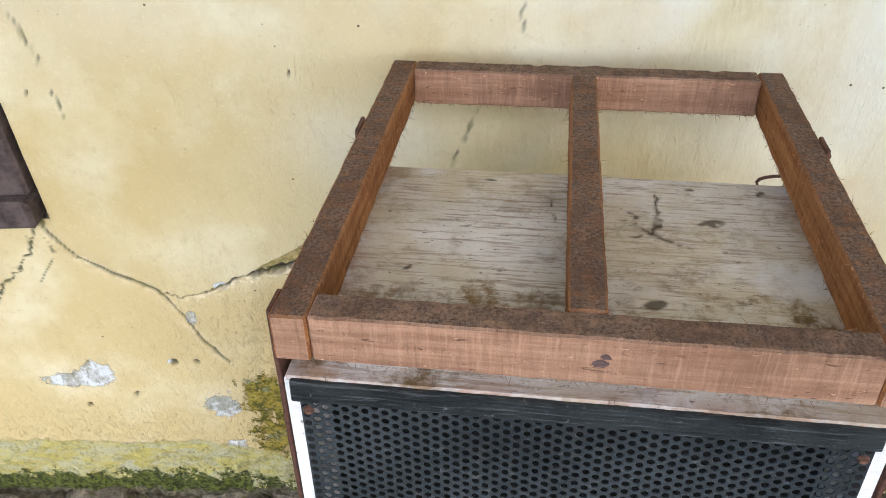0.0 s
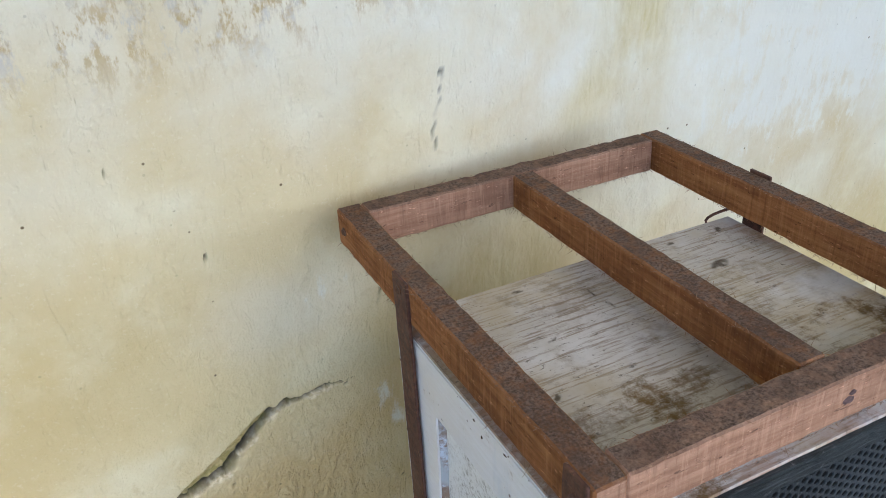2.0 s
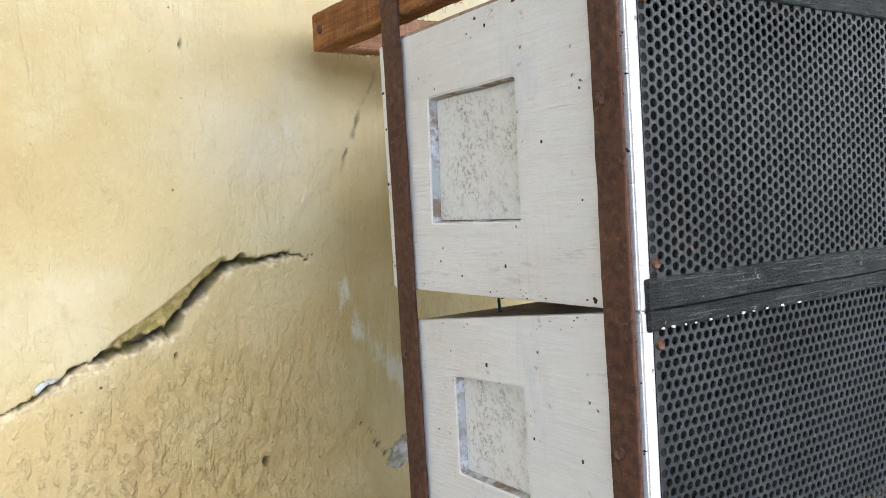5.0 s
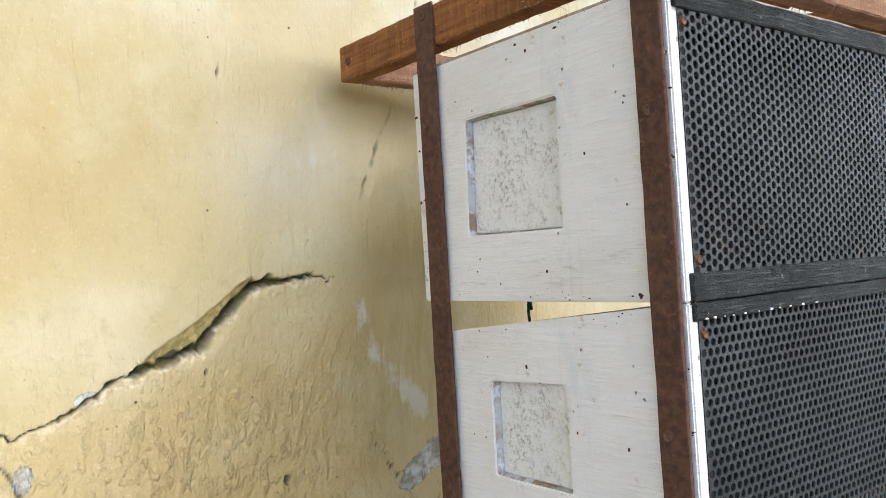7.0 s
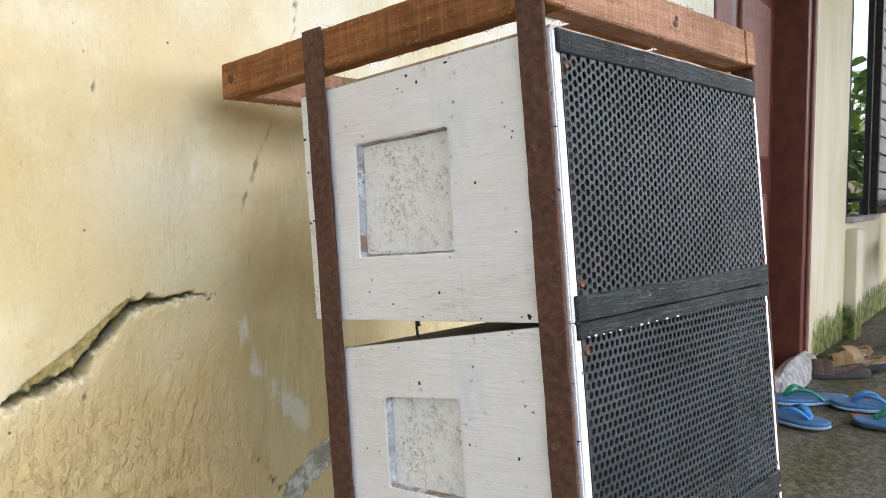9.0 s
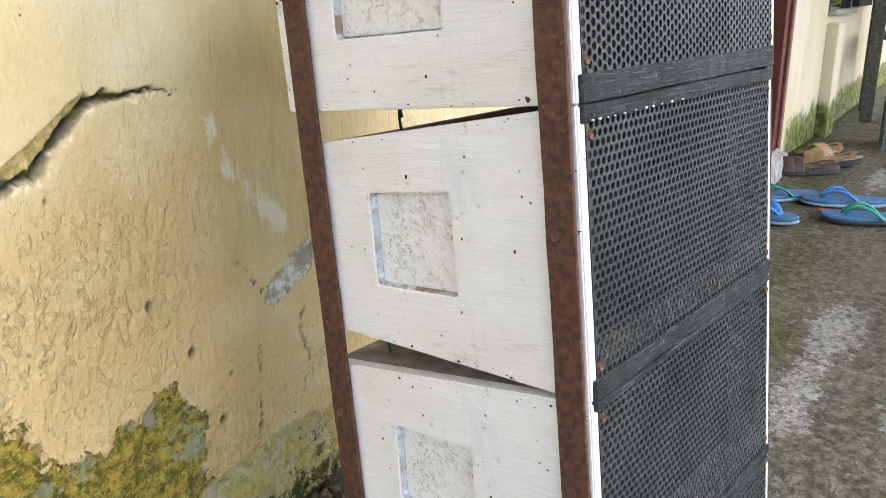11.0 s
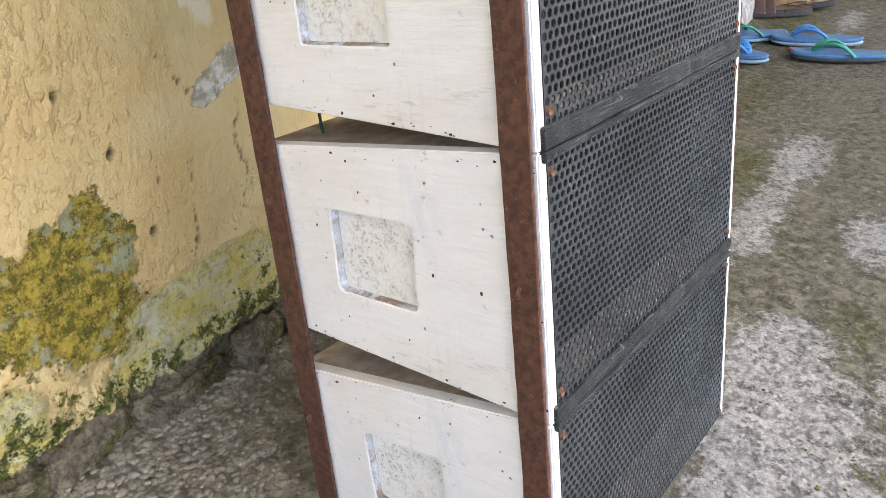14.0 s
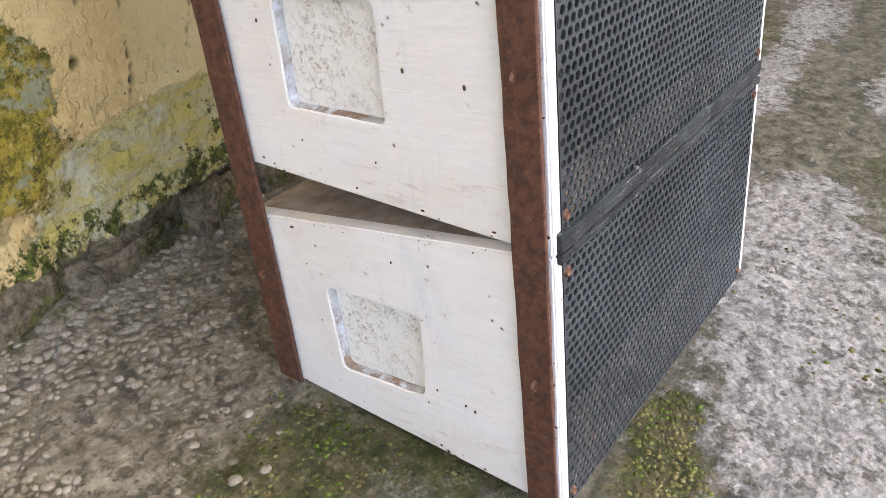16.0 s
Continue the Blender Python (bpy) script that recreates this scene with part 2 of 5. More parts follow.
    # trowel runs, crumbs and blisters
    h = n.math("ADD", h, n.math("MULTIPLY", n.span(n.noise(1.0, 5, 0.6, n.mapping((60, 60, 15)), 0.7), 0.53, 0.66), 0.10))
    h = n.math("ADD", h, n.math("MULTIPLY", n.span(n.noise(130, 5, 0.6, n.mapping((1, 1, 0.6))), 0.50, 0.66), n.math("ADD", 0.06, n.math("MULTIPLY", n.attr("rough"), 0.36))))
    h = n.math("ADD", h, n.math("MULTIPLY", n.noise(210, 5, 0.7), n.math("ADD", 0.16, n.math("MULTIPLY", n.attr("rough"), 0.2))))
    h = n.math("SUBTRACT", h, n.math("MULTIPLY", peel, 0.55))
    h = n.math("ADD", h, n.math("MULTIPLY", n.span(wet, 0.46, 0.6), n.math("MULTIPLY", n.noise(90, 7, 0.75), 0.9)))
    h = n.math("ADD", h, n.math("MULTIPLY", n.span(m, 0.47, 0.60), n.math("MULTIPLY", n.noise(140, 6, 0.78), 1.2)))
    return n.done(col, n.bump(h, 0.0065, 0.9), n.span(fine, 0.3, 0.7, 0.5, 0.8))


def make_concrete():
    n = Nodes("weathered_concrete", 0.9, 0, 0.2)
    grain, fine = n.noise(42, 7, 0.7), n.noise(170, 6, 0.72)
    col = n.mix(n.span(grain, 0.35, 0.65), (0.095, 0.092, 0.064), (0.235, 0.225, 0.172))
    col = n.mix(n.span(n.noise(6, 5), 0.45, 0.7, 0, 0.7), col, (0.21, 0.20, 0.15))
    col = n.mix(n.math("MULTIPLY", n.attr("gravel"), 0.85), col, n.mix(n.span(n.noise(48, 8, 0.75), 0.35, 0.65), (0.19, 0.165, 0.12), (0.40, 0.36, 0.28)))
    crumbs = n.math("ADD", n.math("MULTIPLY", n.math("SUBTRACT", n.noise(26, 9, 0.78), 0.5), 2.0), n.math("MULTIPLY", n.math("SUBTRACT", n.noise(90, 8, 0.8), 0.5), 1.3))
    pale = n.span(n.math("ADD", n.attr("pale"), crumbs), 0.52, 0.72)
    col = n.mix(pale, col, n.mix(n.span(fine, 0.3, 0.7), (0.27, 0.265, 0.245), (0.50, 0.50, 0.49)))
    # darker pits between the worn grains
    dark_pits = n.span(n.noise(75, 10, 0.82), 0.50, 0.60)
    col = n.mix(n.math("MULTIPLY", dark_pits, n.span(n.noise(17, 5), 0.35, 0.6, 0.25, 0.75)), col, n.mix(n.noise(60, 3), (0.05, 0.048, 0.036), (0.13, 0.122, 0.09)))
    moss = n.math("ADD", n.attr("moss"), n.math("ADD", n.math("MULTIPLY", n.math("SUBTRACT", n.noise(30, 9, 0.78), 0.5), 1.5), n.math("MULTIPLY", n.math("SUBTRACT", n.noise(130, 7, 0.8), 0.5), 1.3)))
    green = n.mix(n.span(n.noise(150, 7, 0.75), 0.38, 0.62), (0.022, 0.028, 0.007), (0.115, 0.135, 0.030))
    green = n.mix(n.span(n.noise(34, 8, 0.78), 0.46, 0.58, 0, 0.85), green, (0.16, 0.135, 0.07))
    col = n.mix(n.span(moss, 0.50, 0.78, 0, 0.88), col, green)
    col = n.mix(n.span(n.noise(230, 7, 0.78), 0.54, 0.66, 0, 0.45), col, (0.34, 0.325, 0.26))
    pits = n.span(n.noise(190, 6, 0.75), 0.58, 0.68)
    col = n.mix(n.math("MULTIPLY", pits, 0.6), col, (0.05, 0.05, 0.04))
    h = n.math("ADD", n.math("MULTIPLY", grain, 0.7), n.math("MULTIPLY", fine, 0.5))
    h = n.math("SUBTRACT", n.math("ADD", h, n.math("MULTIPLY", pale, 0.12)), n.math("ADD", n.math("MULTIPLY", pits, 0.5), n.math("MULTIPLY", dark_pits, 0.2)))
    return n.done(col, n.bump(h, 0.009, 1.0))


def make_wood(name, light, dark, along, rough=0.85, dust=0.0):
    """Rough sawn timber: grain along one axis, saw marks across it, torn fibres, dust on top."""
    n = Nodes(name, rough, 0, 0.15)

    def stretched(a, b, twist=0.0, shift=0.0):
        scale = [b, b, b]
        scale[along] = a
        return n.noise(1.0, 6, 0.68, n.mapping(scale, (shift, shift, shift)), twist)

    grain, saw = stretched(9.0, 170.0), stretched(300.0, 22.0)
    col = n.mix(n.span(grain, 0.3, 0.7), dark, light)
    col = n.mix(n.span(n.noise(14, 6, 0.65), 0.42, 0.7, 0.0, 0.65), col, tuple(c * 0.6 for c in dark))
    col = n.mix(n.span(saw, 0.50, 0.66, 0, 0.25), col, tuple(min(1, c * 1.45 + 0.02) for c in light))
    col = n.mix(n.span(saw, 0.34, 0.46, 0.35, 0), col, tuple(c * 0.5 for c in dark))
    torn = n.span(stretched(120.0, 420.0, 0.0, 4.0), 0.60, 0.68)
    col = n.mix(n.math("MULTIPLY", torn, 0.7), col, tuple(min(1, c * 1.7 + 0.05) for c in light))
    col = n.mix(n.span(stretched(90.0, 350.0, 0.0, 9.0), 0.62, 0.68, 0, 0.8), col, tuple(c * 0.3 for c in dark))
    if dust:
        geo = n.t.nodes.new("ShaderNodeNewGeometry")
        sep = n.t.nodes.new("ShaderNodeSeparateXYZ")
        n.t.links.new(geo.outputs["True Normal"], sep.inputs[0])
        top = n.math("MULTIPLY", n.span(sep.outputs[2], 0.6, 0.9), dust)
        dirt = n.mix(n.span(n.noise(420, 7, 0.78), 0.34, 0.66), (0.055, 0.036, 0.027), (0.25, 0.175, 0.13))
        dirt = n.mix(n.span(n.noise(26, 6, 0.7), 0.42, 0.62, 0, 0.55), dirt, (0.085, 0.05, 0.034))
        col = n.mix(n.math("MULTIPLY", top, n.span(n.noise(95, 7, 0.75), 0.3, 0.6, 0.5, 1.0)), col, dirt)
    h = n.math("ADD", n.math("ADD", n.math("MULTIPLY", grain, 0.6), n.math("MULTIPLY", saw, 0.8)), n.math("MULTIPLY", torn, 0.6))
    return n.done(col, n.bump(n.math("ADD", h, n.math("MULTIPLY", n.noise(500, 4, 0.7), 0.6)), 0.002, 0.9))


def make_white_paint():
    n = Nodes("white_painted_plywood", 0.55, 0, 0.35)
    brush = n.noise(1.0, 7, 0.72, n.mapping((40, 26, 300)), 0.4)
    upright = n.noise(1.0, 6, 0.65, n.mapping((60, 190, 9)))
    col = n.mix(n.span(brush, 0.3, 0.7), (0.845, 0.825, 0.80), (0.905, 0.895, 0.885))
    col = n.mix(n.span(n.noise(7, 7, 0.65), 0.42, 0.70, 0, 0.6), col, (0.79, 0.74, 0.67))
    col = n.mix(n.span(n.noise(15, 7, 0.68, n.mapping((1, 1, 0.3), (4, 2, 9))), 0.55, 0.70, 0, 0.55), col, (0.65, 0.70, 0.75))
    col = n.mix(n.math("MULTIPLY", n.span(upright, 0.54, 0.66), n.span(n.noise(9, 4), 0.45, 0.65, 0, 0.35)), col, (0.70, 0.66, 0.61))
    worn = n.math("MULTIPLY", n.span(brush, 0.54, 0.60), n.span(n.noise(13, 6, 0.65, n.mapping((1, 0.6, 1))), 0.50, 0.64))
    col = n.mix(n.math("MULTIPLY", worn, 0.45), col, (0.52, 0.44, 0.36))
    col = n.mix(n.span(n.noise(46, 9, 0.82), 0.59, 0.67, 0, 0.6), col, (0.46, 0.36, 0.28))
    ragged = n.math("ADD", n.cells(120), n.math("MULTIPLY", n.math("SUBTRACT", n.noise(420, 4), 0.5), 0.35))
    pits = n.math("MULTIPLY", n.span(ragged, 0.07, 0.15, 1, 0), n.span(n.noise(31, 3), 0.57, 0.63))
    col = n.mix(n.math("MULTIPLY", pits, 0.85), col, (0.22, 0.13, 0.08))
    h = n.math("ADD", n.math("MULTIPLY", brush, 0.8), n.math("ADD", n.math("MULTIPLY", n.noise(30, 5), 0.5), n.math("MULTIPLY", upright, 0.35)))
    return n.done(col, n.bump(n.math("SUBTRACT", h, pits), 0.0024, 0.95))


def make_recess():
    n = Nodes("coarse_whitewash", 0.85, 0, 0.2)
    grit, stain, c = n.noise(300, 7, 0.75), n.noise(22, 8, 0.75), n.noise(85, 8, 0.78)
    col = n.mix(n.span(stain, 0.38, 0.62), (0.94, 0.925, 0.885), (0.90, 0.885, 0.84))
    col = n.mix(n.span(n.noise(13, 5, 0.6, n.mapping((1, 1, 0.4), (5, 3, 1))), 0.52, 0.68, 0, 0.6), col, (0.68, 0.76, 0.86))
    col = n.mix(n.span(c, 0.54, 0.66, 0, 0.45), col, (0.60, 0.54, 0.46))
    col = n.mix(n.math("MULTIPLY", n.span(grit, 0.50, 0.60), n.span(n.math("ADD", stain, n.math("MULTIPLY", c, 0.6)), 0.74, 0.96, 0.14, 0.75)), col, (0.34, 0.29, 0.235))
    col = n.mix(n.span(grit, 0.36, 0.44, 0.7, 0), col, (0.96, 0.95, 0.93))
    return n.done(col, n.bump(n.math("ADD", n.math("MULTIPLY", grit, 1.2), n.math("MULTIPLY", c, 1.2)), 0.0016, 0.9))


def make_pocket_edge():
    n = Nodes("chipped_shaded_pocket_edge", 0.8, 0, 0.2)
    # bluish paint with brown chips, the brown increased to paint the pocket's shaded rim
    col = n.mix(n.span(n.noise(90, 6, 0.7), 0.38, 0.56), (0.68, 0.72, 0.77), (0.30, 0.21, 0.15))
    col = n.mix(n.span(n.noise(30, 4), 0.5, 0.65), col, (0.50, 0.52, 0.52))
    return n.done(col, n.bump(n.noise(220, 4), 0.001, 0.8))


def make_rust():
    n = Nodes("rusty_iron", 0.75, 0.0, 0.35)
    a, b = n.noise(160, 6, 0.7), n.noise(20, 5)
    col = n.mix(n.span(a, 0.35, 0.65), (0.055, 0.026, 0.018), (0.125, 0.055, 0.034))
    col = n.mix(n.span(b, 0.5, 0.75, 0, 0.2), col, (0.05, 0.036, 0.03))
    col = n.mix(n.math("MULTIPLY", n.span(n.noise(190, 6, 0.75), 0.58, 0.66), 0.6), col, (0.23, 0.11, 0.06))
    return n.done(col, n.bump(a, 0.0008, 0.7), n.span(b, 0.3, 0.7, 0.6, 0.85))


def make_mesh_metal():
    n = Nodes("painted_grille_steel", 0.45, 0.0, 0.36)
    a, b, c = n.noise(140, 7, 0.72), n.noise(9, 5), n.noise(24, 7, 0.7, n.mapping((1, 1, 0.6)))
    col = n.mix(n.span(b, 0.3, 0.7), (0.016, 0.021, 0.024), (0.042, 0.051, 0.055))
    col = n.mix(n.span(a, 0.56, 0.70, 0, 0.6), col, (0.13, 0.135, 0.13))
    col = n.mix(n.span(c, 0.57, 0.70, 0, 0.35), col, (0.085, 0.075, 0.06))
    col = n.mix(n.math("MULTIPLY", n.span(n.noise(55, 6, 0.75), 0.65, 0.71), 0.8), col, (0.17, 0.085, 0.05))
    return n.done(col, n.bump(a, 0.0009, 0.6), n.span(a, 0.3, 0.7, 0.34, 0.6))


def make_plain(name, c1, c2, scale=40, rough=0.7, metal=0.0, bump=0.001, spec=0.3):
    n = Nodes(name, rough, metal, spec)
    f = n.noise(scale, 5, 0.62)
    col = n.mix(n.span(f, 0.3, 0.7), c1, c2)
    col = n.mix(n.span(n.noise(scale * 0.2, 3), 0.45, 0.75, 0, 0.5), col, tuple((p + q) * 0.4 for p, q in zip(c1, c2)))
    return n.done(col, n.bump(f, bump, 0.6))


def make_top_panel():
    n = Nodes("weathered_plywood_top", 0.8, 0, 0.2)
    grain = n.noise(1.0, 7, 0.72, n.mapping((22, 330, 60)))
    col = n.mix(n.span(n.noise(9, 6, 0.65), 0.35, 0.65), (0.55, 0.52, 0.47), (0.72, 0.70, 0.68))
    col = n.mix(n.span(grain, 0.50, 0.60, 0, 0.75), col, (0.27, 0.205, 0.15))
    col = n.mix(n.math("MULTIPLY", n.attr("edge"), n.span(n.noise(60, 7, 0.75), 0.3, 0.6)), col, (0.36, 0.20, 0.12))
    col = n.mix(n.span(n.noise(6, 6, 0.7, n.mapping((1, 1, 1), (2, 5, 0))), 0.46, 0.66, 0, 0.65), col, (0.50, 0.42, 0.26))
    stain = n.math("MULTIPLY", n.span(n.noise(21, 8, 0.78), 0.48, 0.64), n.attr("stain"))
    col = n.mix(stain, col, n.mix(n.noise(50, 4), (0.10, 0.065, 0.03), (0.25, 0.16, 0.07)))
    chips = n.span(n.noise(1.0, 7, 0.78, n.mapping((130, 240, 1), (3, 3, 0))), 0.59, 0.65, 0, 0.75)
    col = n.mix(chips, col, (0.10, 0.08, 0.06))
    col = n.mix(n.span(n.noise(11, 5, 0.6, n.mapping((1, 1, 1), (9, 1, 0))), 0.56, 0.68, 0, 0.6), col, (0.68, 0.68, 0.69))
    col = n.mix(n.attr("mark"), col, (0.07, 0.05, 0.03))
    return n.done(col, n.bump(n.math("SUBTRACT", grain, chips), 0.001, 0.7))


WALL, CONCRETE = make_wall_paint(), make_concrete()
WOOD_X = make_wood("sawn_timber_across", (0.50, 0.30, 0.19), (0.32, 0.17, 0.10), 0, dust=1.0)
WOOD_Y = make_wood("sawn_timber_along", (0.42, 0.19, 0.068), (0.22, 0.085, 0.03), 1, dust=1.0)
WHITE, RECESS, POCKET_EDGE, RUST, GRILLE, TOP = make_white_paint(), make_recess(), make_pocket_edge(), make_rust(), make_mesh_metal(), make_top_panel()


def make_black_paint():
    n = Nodes("black_painted_wood", 0.5, 0, 0.22)
    streak = n.noise(1.0, 7, 0.72, n.mapping((26, 300, 420)))
    col = n.mix(n.span(n.noise(30, 5), 0.35, 0.7), (0.014, 0.018, 0.019), (0.040, 0.048, 0.048))
    col = n.mix(n.span(streak, 0.53, 0.62, 0, 0.8), col, (0.10, 0.11, 0.115))
    col = n.mix(n.span(streak, 0.34, 0.44, 0.9, 0), col, (0.006, 0.007, 0.008))
    col = n.mix(n.span(n.noise(120, 6, 0.75), 0.62, 0.68, 0, 0.7), col, (0.30, 0.30, 0.29))
    return n.done(col, n.bump(streak, 0.003, 1.0))


BLACK_PAINT = make_black_paint()
# near-black, so the unlit inside behind the grille is painted in
INSIDE = make_plain("interior_shade", (0.006, 0.006, 0.006), (0.012, 0.012, 0.012), 30, 0.9)
RAW_PLY = make_plain("dusty_bare_plywood", (0.28, 0.22, 0.17), (0.46, 0.40, 0.34), 60, 0.85, 0, 0.0008)


def make_stone():
    n = Nodes("mossy_dark_stone", 0.95, 0, 0.15)
    a, b = n.noise(60, 9, 0.8), n.noise(22, 7, 0.72)
    col = n.mix(n.span(a, 0.35, 0.65), (0.075, 0.064, 0.043), (0.34, 0.29, 0.205))
    col = n.mix(n.span(b, 0.5, 0.60, 0, 0.85), col, n.mix(n.span(n.noise(150, 6, 0.75), 0.38, 0.62), (0.025, 0.032, 0.008), (0.15, 0.15, 0.035)))
    col = n.mix(n.span(n.noise(35, 8, 0.78, n.mapping((1, 1, 1), (5, 5, 5))), 0.57, 0.64, 0, 0.8), col, (0.36, 0.33, 0.26))
    return n.done(col, n.bump(n.math("ADD", a, b), 0.008, 1.0))


STONE = make_stone()
DOOR_BROWN = make_plain("brown_door_paint", (0.10, 0.029, 0.017), (0.155, 0.048, 0.028), 22, 0.4, 0, 0.0006, 0.4)
FRAME_BROWN = make_plain("reddish_frame_paint", (0.17, 0.07, 0.055), (0.25, 0.11, 0.085), 30, 0.55, 0, 0.001)
OLD_WOOD = make_plain("grey_brown_old_wood", (0.045, 0.032, 0.03), (0.12, 0.09, 0.08), 60, 0.8, 0, 0.003)
CREAM = make_plain("cream_wall_paint", (0.74, 0.65, 0.42), (0.84, 0.77, 0.55), 9, 0.7, 0, 0.002)

# ---------------- the wall ----------------
WY = 0.722  # face of the yellow wall
MAIN_CRACK = [(-0.388, 0.451), (-0.358, 0.446), (-0.318, 0.456), (-0.282, 0.476), (-0.254, 0.483), (-0.228, 0.487), (-0.210, 0.490), (-0.198, 0.505), (-0.180, 0.523), (-0.149, 0.548), (-0.129, 0.549), (-0.095, 0.554), (-0.058, 0.544)]
LIP = [(-0.270, 0.484), (-0.252, 0.496), (-0.215, 0.515), (-0.188, 0.534), (-0.168, 0.549), (-0.150, 0.557)]
SIDE_CRACK = [(-0.500, 0.566), (-0.499, 0.549), (-0.473, 0.506), (-0.438, 0.483), (-0.388, 0.451), (-0.366, 0.407), (-0.350, 0.366), (-0.325, 0.323)]
LEFT_CRACK = [(-0.499, 0.560), (-0.520, 0.535), (-0.533, 0.511), (-0.560, 0.485), (-0.600, 0.435), (-0.66, 0.40)]
HAIR_CRACKS = [[(0.022, 0.733), (0.010, 0.712), (-0.001, 0.691), (-0.012, 0.660), (-0.025, 0.632)], [(0.056, 0.862), (0.049, 0.814), (0.047, 0.785)],
               [(-0.505, 0.548), (-0.498, 0.515), (-0.53, 0.47)], [(0.014, 0.262), (0.014, 0.22), (0.010, 0.175), (0.002, 0.15)], [(-0.005, 0.364), (0.008, 0.352), (0.016, 0.334), (0.026, 0.322)], [(0.088, 0.300), (0.083, 0.262), (0.092, 0.215), (0.078, 0.17)], [(-0.45, 0.83), (-0.437, 0.78), (-0.425, 0.70)]]


PITS = [(-0.119, 0.349, 0.0042), (-0.075, 0.285, 0.0042), (-0.044, 0.195, 0.005), (-0.028, 0.244, 0.002), (-0.400, 0.326, 0.005), (-0.370, 0.326, 0.004), (-0.184, 0.742, 0.0015), (-0.193, 0.811, 0.0016), (-0.456, 0.727, 0.002), (-0.246, 0.839, 0.0022),
        (-0.202, 0.471, 0.002), (0.008, 0.162, 0.004), (0.018, 0.253, 0.002), (-0.54, 0.24, 0.004), (-0.47, 0.26, 0.003), (-0.505, 0.562, 0.008)]


def add_attribute(me, name, values):
    me.attributes.new(name, "FLOAT", "POINT").data.foreach_set("value", np.ascontiguousarray(values, dtype=np.float32).ravel())


def build_wall():
    xs = np.concatenate([np.linspace(-0.95, -0.70, 30)[:-1], np.linspace(-0.70, -0.42, 85)[:-1], np.linspace(-0.42, -0.04, 250)[:-1], np.linspace(-0.04, 0.35, 125)[:-1], np.linspace(0.35, 1.5, 150)])
    zs = np.concatenate([np.linspace(0.0, 0.12, 36)[:-1], np.linspace(0.12, 0.43, 105)[:-1], np.linspace(0.43, 0.57, 95)[:-1], np.linspace(0.57, 0.62, 17)[:-1], np.linspace(0.62, 1.5, 160)])
    X, Z = np.meshgrid(xs, zs)
    edge = step(X, -0.95, -0.85) * step(-X, -1.5, -1.4) * step(-Z, -1.5, -1.4)
    wob = (value_noise(X * 60, Z * 60, 3) - 0.5) * 0.008 + (value_noise(X * 170, Z * 170, 5) - 0.5) * 0.005 + (value_noise(X * 400, Z * 400, 6) - 0.5) * 0.002
    d1, s1 = line_distance(X + wob * 1.3, Z + wob * 1.2 + (value_noise(X * 240, Z * 240, 2) - 0.5) * 0.003, MAIN_CRACK)
    d2, s2 = line_distance(X + wob, Z - wob, SIDE_CRACK)
    d3, s3 = line_distance(X - wob, Z + wob, LEFT_CRACK)
    # how far the main crack gapes along its length
    gape = 0.0013 + 0.0040 * blob(X, Z, -0.140, 0.547, 0.022, 0.02) + 0.0022 * blob(X, Z, -0.18, 0.52, 0.04, 0.05) + 0.0042 * blob(X, Z, -0.235, 0.485, 0.045, 0.03)
    gape = gape * (0.25 + 1.5 * value_noise(X * 120, Z * 120, 7))
    gape = gape * step(X, -0.40, -0.36) * step(-X, 0.05, 0.10) + 0.0003
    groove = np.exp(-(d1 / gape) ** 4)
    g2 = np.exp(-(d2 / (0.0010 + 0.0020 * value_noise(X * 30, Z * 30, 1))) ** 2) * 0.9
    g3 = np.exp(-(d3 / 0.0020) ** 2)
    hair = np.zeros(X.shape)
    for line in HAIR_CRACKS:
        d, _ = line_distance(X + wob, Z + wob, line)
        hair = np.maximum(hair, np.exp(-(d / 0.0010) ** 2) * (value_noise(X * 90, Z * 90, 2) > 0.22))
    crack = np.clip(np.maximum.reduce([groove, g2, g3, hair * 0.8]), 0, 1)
    lip = (np.exp(-d1 / 0.02) * (s1 > 0) * 0.0012 + np.exp(-d1 / 0.009) * (s1 < 0) * 0.0004) * step(X, -0.4, -0.3) * step(-X, 0.06, 0.12)
    chip = np.exp(-((d1 - 0.006) / 0.006) ** 4) * (s1 < 0) * (0.3 + value_noise(X * 80, Z * 80, 4)) * step(X, -0.4, -0.33) * step(-X, 0.07, 0.12)
    chip2 = np.exp(-(d2 / 0.009) ** 2) * value_noise(X * 75, Z * 75, 6) * 0.8
    d4, s4 = line_distance(X + wob * 0.4, Z + wob * 0.4, LIP)
    bevel = (s1 > 0) * (s4 < 0) * step(d4, 0.0, 0.0015) * step(X, -0.266, -0.255) * step(-X, 0.148, 0.156)
    bevel = bevel * (1 - groove)
    relief = (fbm(X, Z, 3.0, 3, 1) - 0.5) * 0.010 + (fbm(X, Z * 0.7, 22, 4, 2) - 0.5) * 0.006
    lumps = np.clip(fbm(X + wob, Z * 0.75 + wob, 95, 4, 5, 0.6) - 0.50, 0, 1) * 0.009 * (blob(X, Z, -0.17, 0.38, 0.14, 0.09) + 0.12)
    thick = step(fbm(X, Z, 30, 4, 3), 0.42, 0.52) * np.clip(blob(X, Z, -0.15, 0.19, 0.10, 0.08) + step(-Z, -0.15, -0.08), 0, 1) * 0.003
    scaly = step(-Z, -0.24, -0.08) * (fbm(X, Z, 40, 4, 6) - 0.5) * 0.012
    pit = np.zeros(X.shape)
